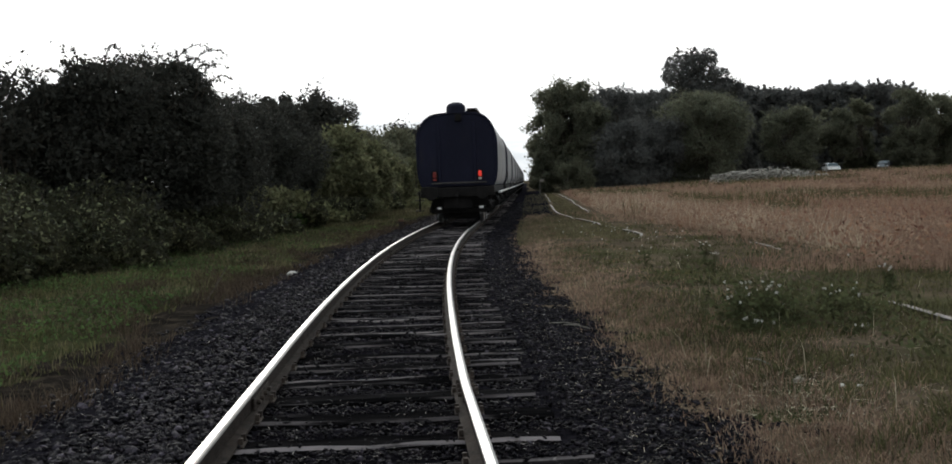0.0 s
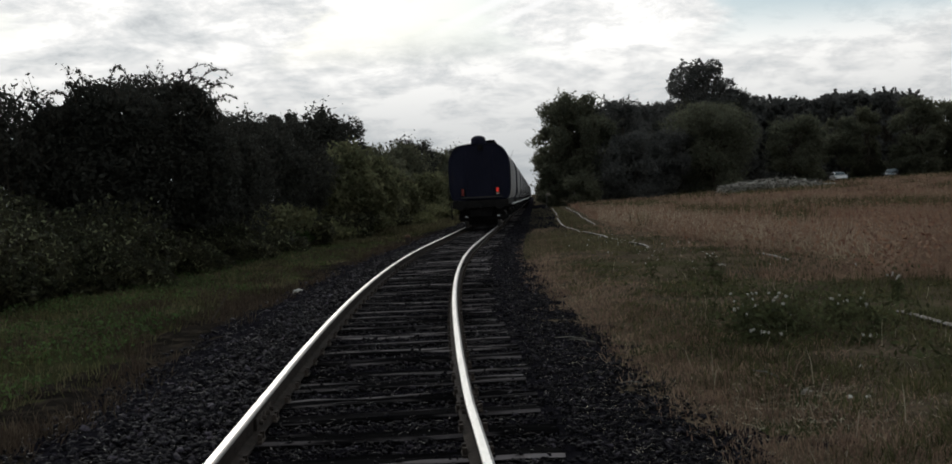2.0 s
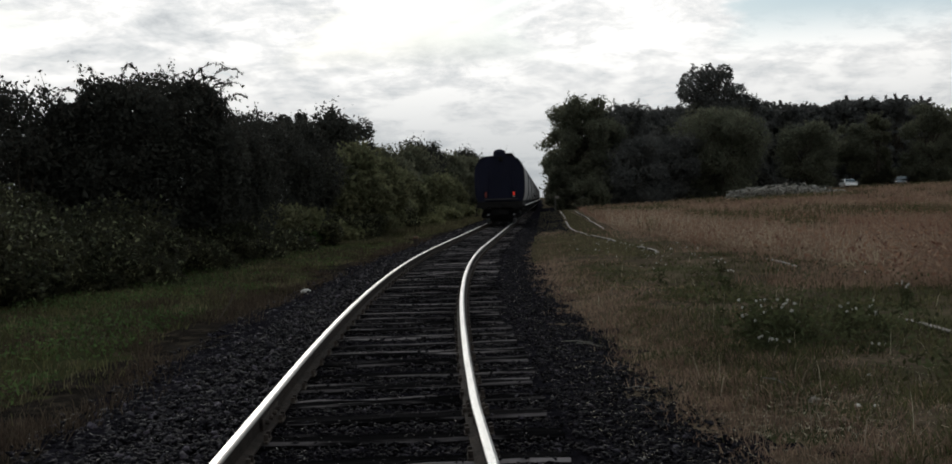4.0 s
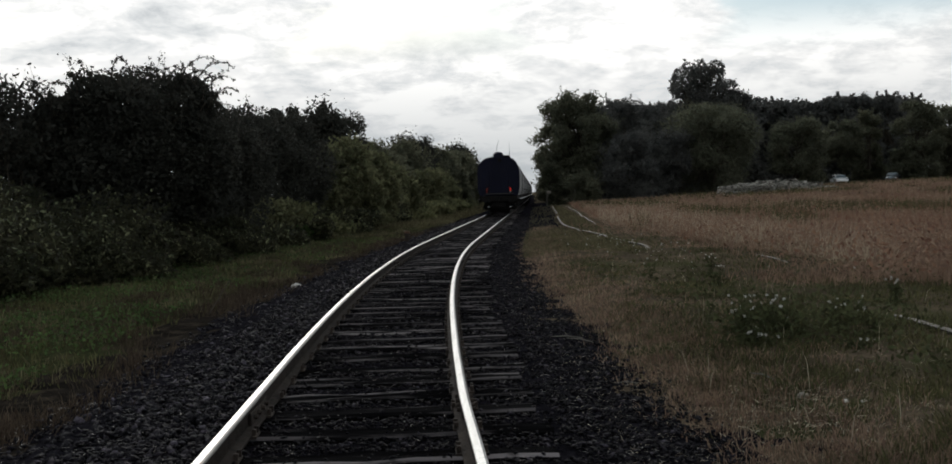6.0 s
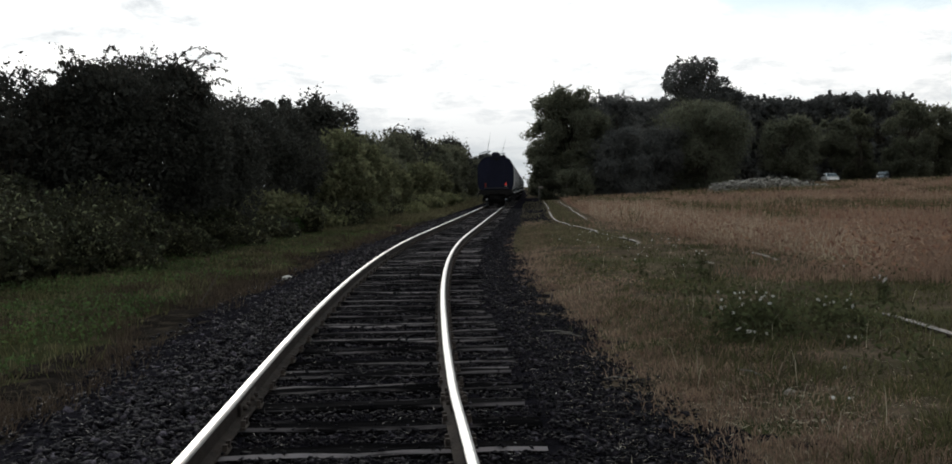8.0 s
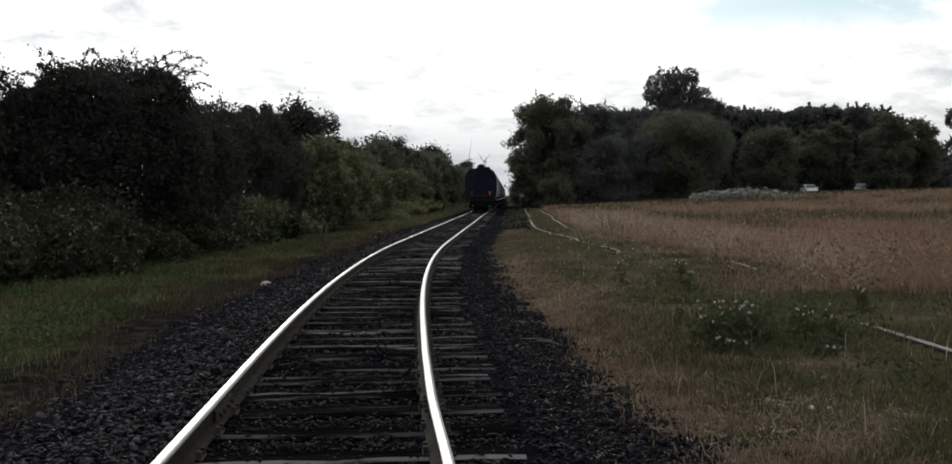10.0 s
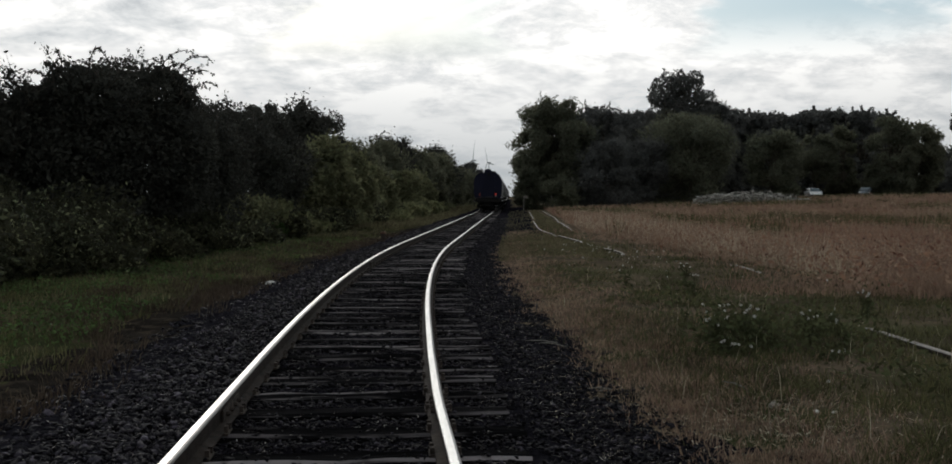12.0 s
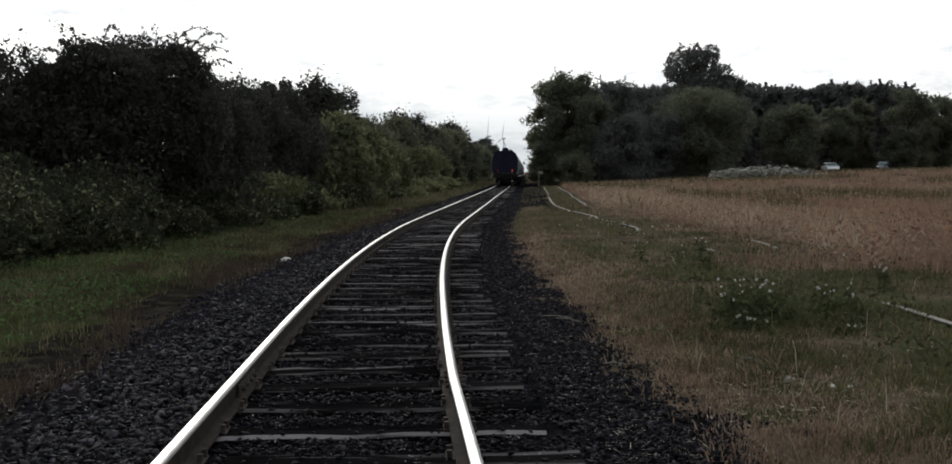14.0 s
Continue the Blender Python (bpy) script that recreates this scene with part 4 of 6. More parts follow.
def sprays(parent, blobs, count, leaf, mat, seed, length):
    """Long arching shoots with few leaves, rising out of the top of a shrub."""
    p, d = blob_surface(blobs, 4000, seed, 0.1, 0.05)
    g = np.random.default_rng(seed)
    top = np.where(p[:, 2] > np.quantile(p[:, 2], 0.72))[0]
    tubes, spots = [], []
    for i in g.choice(top, count, replace=False):
        a = g.uniform(0, 6.283)
        out, L = Vector((math.cos(a), math.sin(a), 0)), length * g.uniform(0.4, 1.0)
        pts = [Vector(p[i]) + out * L * k * 0.75 + Vector((0, 0, L * (1.25 * k - 0.95 * k * k) - 0.2)) for k in np.linspace(0, 1, 7)]
        tubes.append(tube(pts, list(np.linspace(0.020, 0.007, 7)), 3))
        for k in range(int(L * 30)):
            f = g.uniform(0.15, 1) * 5.99
            spots.append((pts[int(f)].lerp(pts[int(f) + 1], f % 1) + Vector(g.normal(0, 0.035, 3)))[:])
    tagged(mesh_object("arching_shoot", *merge(tubes), M["bark"], parent), kind="stuff")
    v = leaf_quads(np.array(spots), leaf * g.uniform(0.6, 1.3, len(spots)), seed + 1, 0.4)
    tagged(fast_mesh("shoot_foliage", v, np.arange(len(v)).reshape(-1, 4), 4, mat, parent), kind="stuff")


def crown(parent, blobs, count, leaf, mat, seed, ragged=0.22, depth=0.10, core=0.8, sprigs=0, sprig=0.7, name="crown", droop=0.2, floor=None, fuzz=0.0):
    count, leaf = int(count * 0.8), leaf * 1.1
    p, d = blob_surface(blobs, count, seed, ragged, depth, fuzz)
    g = np.random.default_rng(seed + 9)
    twigs = []
    if sprigs:
        up = np.where(d[:, 2] > -0.1)[0]
        extra = []
        for i in g.choice(up, min(sprigs, len(up)), replace=False):
            way = Vector(d[i] * 0.7 + np.array([0, 0, 0.75]) + g.normal(0, 0.35, 3)).normalized()
            length = sprig * g.uniform(0.4, 1.3)
            a = Vector(p[i]) - way * 0.25
            pts = [a + way * length * k + Vector((0, 0, -0.25 * length * k * k)) + Vector(g.normal(0, 0.03, 3)) for k in (0, 0.5, 1.0)]
            twigs.append(tube(pts, [0.012, 0.008, 0.004], 3))
            for k in np.linspace(0.1, 1.0, max(4, int(length * 12))):
                q = pts[0].lerp(pts[2], k) + Vector(g.normal(0, 0.05 + 0.02 * length, 3))
                extra.append(q[:])
        p = np.concatenate([p, np.array(extra)])
    if floor is not None:
        p = p[p[:, 2] > floor]
    size = leaf * g.uniform(0.55, 1.35, len(p))
    if core:
        # larger shaded leaves deeper in close the crown
        q, _ = blob_surface([(*b[:3], b[3] * core, b[4] * core, b[5] * core) for b in blobs], int(count * 0.42), seed + 40, ragged, 0.16)
        p = np.concatenate([p, q])
        size = np.concatenate([size, leaf * g.uniform(1.3, 2.5, len(q))])
    v = leaf_quads(p, size, seed + 3, droop)
    ob = fast_mesh(name, v, np.arange(len(v)).reshape(-1, 4), 4, mat, parent)
    if twigs:
        tagged(mesh_object("twig_work", *merge(twigs), M["bark"], parent), kind="stuff")
    return ob


def limbs(parent, height, blobs, girth, seed, stems=1, lean=0.0):
    """A tapered trunk (or several stems) with limbs that reach into the crown."""
    g = random.Random(seed)
    pieces = []
    for s in range(stems):
        a = g.uniform(0, 6.28)
        spread = 0.0 if stems == 1 else g.uniform(0.15, 0.4)
        foot = Vector((math.cos(a) * spread * 0.5, math.sin(a) * spread * 0.5, -0.3))
        top = Vector((math.cos(a) * spread * height * 0.4 + lean * height, math.sin(a) * spread * height * 0.4, height * 0.82))
        pts = [foot.lerp(top, k) + Vector((g.uniform(-1, 1), g.uniform(-1, 1), 0)) * 0.04 * height * k for k in (0, 0.15, 0.4, 0.7, 1.0)]
        r = girth / math.sqrt(stems)
        pieces.append(tube(pts, [r * 1.35, r, r * 0.75, r * 0.45, r * 0.12], 8))
        for b in blobs:
            c = Vector(b[:3])
            if g.random() < 0.8 / stems + 0.3:
                k = g.uniform(0.3, 0.75)
                start = foot.lerp(top, k)
                end = c + Vector((g.uniform(-1, 1) * b[3], g.uniform(-1, 1) * b[4], g.uniform(0, 1) * b[5])) * 0.6
                mid = start.lerp(end, 0.5) + Vector((0, 0, -0.05 * height))
                pieces.append(tube([start, mid, end], [r * 0.45, r * 0.28, r * 0.06], 6))
    ob = mesh_object("trunk" if stems == 1 else "stem_tangle", *merge(pieces), M["bark"], parent, smooth=True)
    if stems > 1:
        tagged(ob, kind="stuff")


def bush_blobs(w, h, seed, low=0.12, count=6, lumpy=0.3):
    """Overlapping lobes that fill a bush of width w and height h."""
    g = random.Random(seed)
    out = [(0, 0, h * 0.45, w * 0.42, w * 0.42, h * 0.44)]
    for k in range(count):
        a = 2 * math.pi * k / count + g.uniform(-0.4, 0.4)
        r = w * g.uniform(0.20, 0.32)
        z = h * g.uniform(0.30, 0.80)
        out.append((math.cos(a) * r, math.sin(a) * r, z, w * g.uniform(0.18, 0.30), w * g.uniform(0.18, 0.30), min(h * g.uniform(0.16, 0.30), (h - z) * 1.05)))
    for k in range(3):
        a = g.uniform(0, 6.28)
        out.append((math.cos(a) * w * 0.14, math.sin(a) * w * 0.14, h * 0.80, w * 0.2, w * 0.2, h * 0.19))
    return out


def bush(name, x, y, w, h, mat, seed, label, count=7000, leaf=0.10, sprigs=60, stems=4, category="bush", group="", blobs=None, core=0.8, ragged=0.22, girth=0.12, sprig=0.7, droop=0.2, fuzz=0.0):
    base = float(land(x, y))
    ob = tagged(empty(name, (x, y, base - 0.05)), label, category, group)
    blobs = blobs or bush_blobs(w, h, seed)
    crown(ob, blobs, count, leaf, M[mat], seed, ragged, 0.10, core, sprigs, sprig, droop=droop, fuzz=fuzz)
    limbs(ob, h, blobs, girth, seed, stems)
    return ob


def tree_blobs(w, h, seed, low, count, size):
    g = random.Random(seed)
    out = []
    for _ in range(count):
        z = g.uniform(low, 0.95)
        t = (z - low) / (1 - low)
        r = w * 0.46 * math.sqrt(max(0.05, 1 - (1.5 * t - 0.55) ** 2)) * math.sqrt(g.random())
        a = g.uniform(0, 6.28)
        s = size * g.uniform(0.7, 1.25)
        out.append((math.cos(a) * r, math.sin(a) * r, min(z * h, h - s * w * 0.8), s * w, s * w, s * w * 0.85))
    return out


# ---- hedge and brambles beside the verge ----
HEDGE = [
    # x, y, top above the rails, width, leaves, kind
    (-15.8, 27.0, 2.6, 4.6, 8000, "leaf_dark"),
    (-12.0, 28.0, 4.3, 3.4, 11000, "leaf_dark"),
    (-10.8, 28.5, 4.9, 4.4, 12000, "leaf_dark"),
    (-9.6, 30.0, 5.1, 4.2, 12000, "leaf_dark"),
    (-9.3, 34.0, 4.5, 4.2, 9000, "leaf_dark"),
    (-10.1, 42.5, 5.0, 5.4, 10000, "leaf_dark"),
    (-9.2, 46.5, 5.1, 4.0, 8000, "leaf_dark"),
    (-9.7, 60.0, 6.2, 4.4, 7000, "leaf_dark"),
    (-7.6, 52.5, 3.9, 4.0, 9000, "leaf_hazel"),
    (-7.0, 58.5, 3.6, 3.6, 7000, "leaf_hazel"),
    (-6.6, 70.0, 3.3, 4.0, 6000, "leaf_hazel"),
    (-8.6, 80.0, 5.0, 5.0, 6000, "leaf_mid"),
    (-5.6, 85.0, 3.0, 4.0, 5000, "leaf_hazel"),
    (-8.3, 92.0, 5.7, 5.2, 6000, "leaf_mid"),
    (-7.5, 105.0, 6.7, 5.4, 6000, "leaf_dark"),
    (-4.8, 100.0, 3.2, 4.2, 5000, "leaf_hazel"),
    (-6.0, 116.0, 6.0, 5.4, 5000, "leaf_mid"),
    (-4.2, 124.0, 4.6, 5.2, 5000, "leaf_mid"),
    (-4.0, 140.0, 6.2, 5.6, 5000, "leaf_mid"),
    (-3.6, 152.0, 8.0, 6.4, 6000, "leaf_dark"),
    (-2.0, 166.0, 5.4, 6.0, 5000, "leaf_mid"),
    (-0.6, 188.0, 5.6, 7.0, 4000, "leaf_mid"),
    (0.6, 215.0, 5.2, 8.0, 4000, "leaf_mid"),
]
for i, (x, y, top, w, count, mat) in enumerate(HEDGE):
    words = {"leaf_dark": "dense dark blackthorn bush in the trackside hedge", "leaf_mid": "ragged green shrub in the trackside hedge",
             "leaf_hazel": "rounded light green shrub before the hedge"}[mat]
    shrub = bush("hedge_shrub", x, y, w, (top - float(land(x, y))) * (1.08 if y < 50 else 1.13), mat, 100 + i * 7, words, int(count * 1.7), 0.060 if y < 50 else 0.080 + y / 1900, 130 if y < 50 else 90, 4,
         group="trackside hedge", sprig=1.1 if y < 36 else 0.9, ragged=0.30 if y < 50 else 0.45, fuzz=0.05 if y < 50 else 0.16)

    if y < 36 and x > -12:
        sprays(shrub, bush_blobs(w, (top - float(land(x, y))) * 1.08, 100 + i * 7), 44 if y < 31 else 16, 0.05, M[mat], 150 + i, 1.7)

# small round-headed trees that rise over the hedge
for i, (x, y, top, w) in enumerate([(-14.2, 70.0, 8.2, 3.0), (-11.0, 76.0, 8.0, 4.2)]):
    h = top - float(land(x, y))
    bush("hedgerow_tree", x, y, w, h, "leaf_dark", 300 + i, "small open-crowned tree rising over the hedge", 9000, 0.10, 60, 1, "tree", "trees over the hedge", tree_blobs(w, h, 45 + i, 0.48, 60, 0.105), 0, 0.35, 0.10, fuzz=0.1)

# thin half-bare saplings at the near end of the hedge
for i, (x, y, h) in enumerate([(-12.7, 26.0, 4.7), (-12.3, 26.8, 4.2), (-13.4, 26.6, 4.3), (-13.9, 27.2, 4.4), (-13.1, 27.4, 3.9)]):
    g = random.Random(60 + i)
    blobs = [(g.uniform(-0.5, 0.5), g.uniform(-0.5, 0.5), h * g.uniform(0.4, 0.9), 0.42, 0.42, 0.5) for _ in range(12)]
    bush("sapling", x, y, 1.2, h, "leaf_dark", 330 + i, "thin half-bare sapling with sparse leaves", 1500, 0.07, 60, 2, "sapling", "saplings by the hedge", blobs, 0, 0.4, 0.03, sprig=0.9)

# low mounds of bramble along the foot of the hedge
BRAMBLES = [(-12.4, 14.5, 4.2, 1.55), (-11.7, 18.0, 4.4, 1.75), (-11.0, 21.5, 4.2, 1.7), (-10.2, 25.0, 4.0, 1.6), (-9.5, 28.6, 3.4, 1.1), (-8.9, 32.5, 3.0, 0.6),
            (-14.0, 19.5, 4.4, 2.05), (-8.6, 37.5, 3.0, 0.55), (-8.6, 43.0, 3.0, 0.6), (-12.9, 23.5, 3.6, 2.1), (-7.6, 50.0, 3.4, 1.0), (-7.0, 64.0, 3.4, 1.4), (-6.6, 76.0, 3.4, 1.3),
            (-9.9, 18.6, 2.2, 0.55), (-9.0, 23.2, 2.2, 0.5), (-8.6, 27.4, 2.0, 0.35)]
for i, (x, y, w, top) in enumerate(BRAMBLES):
    h = top - float(land(x, y)) + 0.1
    g = random.Random(80 + i)
    blobs = [(0, 0, h * 0.32, w * 0.48, w * 0.50, h * 0.56)]
    for k in range(15):
        a = g.uniform(0, 6.28)
        r = w * g.uniform(0.22, 0.58)
        blobs.append((math.cos(a) * r, math.sin(a) * r, h * g.uniform(0.12, 0.62), w * g.uniform(0.10, 0.20), w * g.uniform(0.10, 0.20), h * g.uniform(0.16, 0.34)))
    near = y < 34
    bush("bramble_thicket", x, y, w, h, "leaf_bramble", 400 + i * 5, "tangled bramble mound with dull green leaves", 13500 if near else 7000, 0.056 if near else 0.075, 110 if near else 30, 5,
         "bramble", "brambles below the hedge", blobs, 0.74, 0.5, 0.03, 0.55, fuzz=0.06)

# straggling clumps where the brambles creep on to the verge
g = random.Random(91)
for i in range(16):
    y = 11 + 46 * (i / 15) ** 1.3
    x = float(track_x(y)) - g.uniform(7.2, 8.8)
    w, h = g.uniform(0.9, 1.9), g.uniform(0.35, 0.8)
    bush("weed_clump", x, y, w, h, g.choice(("leaf_bramble", "leaf_herb", "leaf_bramble")), 450 + i * 3, "low straggling clump of weeds on the verge", 1500, 0.05, 20, 3, "weeds", "weed clumps on the verge", None, 0.8, 0.4, 0.01, 0.3)

# rank growth on the bank further along, between the verge and the hedge
g = random.Random(95)
for i in range(22):
    y = 40 + 105 * (i / 21) ** 1.15
    x = float(track_x(y)) - g.uniform(6.0, 8.2) - (1.2 if y < 56 else 0)
    w, h = g.uniform(2.0, 3.6), g.uniform(0.7, 1.7)
    bush("bank_shrub", x, y, w, h, g.choice(("leaf_bank", "leaf_bank", "leaf_hazel")), 1450 + i * 3, "straggling yellowish green growth on the grassy bank", 2600, 0.085 + y / 1800, 50, 3,
         "shrub", "growth on the bank", None, 0.8, 0.5, 0.015, 0.6, fuzz=0.22)

# ---- trees beyond the siding and round the field ----


TREES = [
    # x, y, top, width, low, lobes, lobe size, leaves, leaf, kind, core, words
    (11.8, 122.0, 12.9, 10.6, 0.10, 50, 0.15, 11000, 0.20, "leaf_light", 0.8, "tall feathery willow beside the old siding"),
    (9.2, 121.0, 9.4, 5.0, 0.26, 26, 0.14, 5000, 0.17, "leaf_light", 0.72, "feathery willow leaning over the old siding"),
    (11.0, 158.0, 6.6, 4.6, 0.10, 16, 0.2, 3500, 0.18, "leaf_mid", 0.8, "rounded shrub by the end of the siding"),
    (14.6, 126.0, 11.8, 7.4, 0.04, 26, 0.2, 6000, 0.2, "leaf_black", 0.82, "dark dense tree at the field edge"),
    (18.2, 131.0, 12.6, 7.6, 0.04, 26, 0.2, 6000, 0.2, "leaf_black", 0.82, "dark dense tree at the field edge"),
    (22.8, 140.0, 13.0, 7.4, 0.04, 24, 0.18, 5000, 0.22, "leaf_black", 0.78, "dark loose-topped tree at the field edge"),
    (17.6, 118.0, 8.0, 8.6, 0.03, 24, 0.2, 7000, 0.18, "leaf_black", 0.84, "broad dark thicket at the field edge"),
    (23.6, 124.0, 8.4, 7.6, 0.03, 22, 0.2, 6000, 0.18, "leaf_black", 0.84, "broad dark thicket at the field edge"),
    (33.6, 150.0, 19.8, 11.6, 0.42, 120, 0.085, 9500, 0.21, "leaf_black", 0.0, "tall open-crowned oak against the sky"),
    (37.6, 147.0, 15.4, 8.0, 0.10, 34, 0.16, 6000, 0.24, "leaf_black", 0.82, "dense dark oak beside the tall one"),
    (29.8, 126.0, 11.8, 12.0, 0.02, 34, 0.19, 10000, 0.18, "leaf_light", 0.84, "broad rounded green tree standing in front of the wood"),
    (42.7, 133.0, 10.2, 7.8, 0.03, 24, 0.2, 6000, 0.18, "leaf_light", 0.84, "rounded green tree in front of the wood"),
    (52.4, 142.0, 10.3, 5.6, 0.26, 20, 0.2, 4500, 0.17, "leaf_light", 0.8, "small round-headed tree above the parked car"),
    (56.9, 144.0, 11.6, 4.8, 0.05, 20, 0.2, 4500, 0.2, "leaf_mid", 0.82, "rounded tree in front of the wood"),
    (61.2, 138.0, 12.4, 6.6, 0.05, 24, 0.2, 5500, 0.2, "leaf_light", 0.82, "broad rounded tree in front of the wood"),
    (67.4, 141.0, 11.8, 7.0, 0.05, 22, 0.2, 5000, 0.2, "leaf_mid", 0.82, "rounded tree in front of the wood"),
    (64.0, 122.0, 12.4, 5.6, 0.15, 26, 0.14, 4500, 0.2, "leaf_black", 0.0, "dark loose-crowned tree at the field corner"),
    (8.3, 118.5, 4.7, 3.4, 0.04, 16, 0.2, 3200, 0.15, "leaf_light", 0.8, "rounded grey-green shrub beside the siding"),
    (11.5, 112.5, 2.9, 4.2, 0.02, 16, 0.2, 3200, 0.15, "leaf_mid", 0.8, "low scrub under the trees by the siding"),
]
for i, (x, y, top, w, low, lobes, size, count, leaf, mat, core, words) in enumerate(TREES):
    h = (top - float(land(x, y))) * 1.06
    bush("tree", x, y, w, h, mat, 500 + i * 11, words, int(count * (3.0 if core else 2.8)), leaf * (0.64 if core else 0.84), 190, 1 if h > 7 else 3, "tree", "trees round the field", tree_blobs(w, h, 700 + i, low, int(lobes * (1.8 if core else 1.0)), size * (0.74 if core else 1.0)), core, 0.45,
         0.02 * h + 0.05, 1.3, fuzz=0.18 if core else 0.1)


def build_wood():
    """The dark wood behind: three trees built once, then repeated with other turns and sizes."""
    kinds = []
    for k in range(3):
        h, w = 15.0, 9.0
        ob = tagged(empty("wood_tree", (45 + 9 * k, 168, 0.9)), "dark broadleaf tree in the wood behind the field", "tree", "wood behind the field")
        blobs = tree_blobs(w, h, 900 + k, 0.05, 70, 0.11)
        crown(ob, blobs, 4300, 0.31, M["leaf_black"], 910 + k, 0.45, 0.12, 0.8, 90, 1.5, fuzz=0.16)
        limbs(ob, h, blobs, 0.32, 920 + k)
        kinds.append(ob)
    g = random.Random(21)
    spots = [(24 + 4.4 * k, 166 + g.uniform(-4, 5), 15.4 if k < 12 else 9.0) for k in range(19)] + [(30 + 6.0 * k, 186, 17.0 if k < 9 else 9.5) for k in range(15)] + [(114 + 8.0 * k, 160, 15) for k in range(3)]
    spots += [(16 + 1.0 * k, 150 + 11 * k, 11.0) for k in range(3)]
    for x, y, h in spots:
        s = h / 15.0 * g.uniform(0.96, 1.03)
        copy_thing(g.choice(kinds), pose(x + g.uniform(-1.5, 1.5), y, 0.8, 0, 0, g.uniform(0, 360)) @ Matrix.Diagonal((s * g.uniform(0.9, 1.15), s * g.uniform(0.9, 1.15), s, 1)))
    # the far end of the cutting and the woods on the skyline
    for x, y, s in [(2.6, 305, 0.84), (-1.0, 300, 0.70), (5.0, 318, 0.50), (-6, 330, 0.75), (-1.0, 345, 0.85), (34, 260, 0.8), (42, 300, 0.8), (30, 330, 0.7), (-14, 360, 0.7), (24, 240, 0.7)]:
        copy_thing(kinds[int(abs(x)) % 3], pose(x, y, -0.5, 0, 0, x * 37) @ Matrix.Diagonal((s * 1.4, s * 1.4, s, 1)))
    # trees behind and beside the camera close the place
    for k in range(8):
        a = math.radians(95 + 170 * k / 7)
        copy_thing(kinds[k % 3], pose(math.sin(a) * 75, math.cos(a) * 75 - 10, -0.6, 0, 0, k * 77))
    for k in range(2):
        copy_thing(kinds[k % 3], pose(-21 - 2 * (k % 2), 10 + 13 * k, 0.2, 0, 0, k * 51) @ Matrix.Diagonal((0.5, 0.5, 0.30, 1)))


build_wood()

# ================= grass and herbs =================


def blades(name, x, y, height, width, mat, seed, label, bend=0.35, simple=False, away=None, lift=0.0):
    """Grass blades standing on the ground at x, y; away: the way in which each leans out of its tuft."""
    g = np.random.default_rng(seed)
    if lift == 0.0:
        k = ~bare(x, y) | (g.uniform(0, 1, len(x)) < 0.42)
        x, y, height, width = x[k], y[k], height[k], width[k]
        away = away and (away[0][k], away[1][k])
    n = len(x)
    z = land(x, y) - 0.01 + lift
    a = g.uniform(0, 6.283, n)
    across = np.stack([np.cos(a), np.sin(a), 0 * a], -1) * (width / 2)[:, None]
    b = g.uniform(0, 6.283, n)
    lean = np.stack([np.cos(b), np.sin(b), 0 * b], -1) * (height * np.abs(g.normal(0, bend, n)))[:, None]
    if away is not None:
        lean = lean * 0.6 + np.stack([away[0], away[1], 0 * b], -1) * (height * g.uniform(0.1, 1.1, n))[:, None]
    foot = np.stack([x, y, z], -1)
    up = np.zeros((n, 3))
    up[:, 2] = height / np.sqrt(1 + 0.5 * (lean ** 2).sum(1) / np.maximum(height, 0.01) ** 2)
    if simple:
        v = np.stack([foot - across, foot + across, foot + up * 0.97 + lean], 1)
        f = np.arange(n * 3).reshape(-1, 3)
    else:
        mid = foot + up * 0.66 + lean * 0.35
        v = np.stack([foot - across, foot + across, mid - across * 0.75, mid + across * 0.75, foot + up * 0.95 + lean], 1)
        f = (np.arange(n)[:, None, None] * 5 + np.array([(0, 1, 3), (0, 3, 2), (2, 3, 4)])[None]).reshape(-1, 3)
    return tagged(fast_mesh(name, v.reshape(-1, 3), f, 3, mat), label, "grass", kind="stuff")


def tufts(g, cx, cy, per, spread):
    """Blade places in tufts round cx, cy, and the way each leans outwards."""
    n = len(cx)
    dx, dy = g.normal(0, 1, (n, per)), g.normal(0, 1, (n, per))
    s = spread * g.uniform(0.5, 1.5, (n, 1))
    r = np.sqrt(dx ** 2 + dy ** 2) + 0.3
    return (cx[:, None] + dx * s).ravel(), (cy[:, None] + dy * s).ravel(), ((dx / r).ravel(), (dy / r).ravel()), np.repeat(g.uniform(0.55, 1.3, n), per)


def scatter(g, n, o1, o2, y1, y2, power):
    u = g.uniform(0, 1, n)
    if power == 1:
        y = y1 * (y2 / y1) ** u
    else:
        y = (y1 ** (1 - power) + u * (y2 ** (1 - power) - y1 ** (1 - power))) ** (1 / (1 - power))
    return track_x(y) + g.uniform(o1, o2, n) if np.isscalar(o2) else track_x(y) + g.uniform(0, 1, n) * (o2(y) - o1) + o1, y


def patchy(x, y, seed, size, lo, hi, g):
    """Keeps places where a patch pattern is high."""
    p = np.stack([x, y, 0 * x], -1)
    return g.uniform(0, 1, len(x)) < smooth(waves(p, seed, size), lo, hi)


def on_old_rail(x, y):
    d = np.minimum(np.abs(x - siding_x(y) - RAIL_OUT), np.abs(x - siding_x(y) + RAIL_OUT))
    return d < np.where(y < 15, 0.07, 0.08)


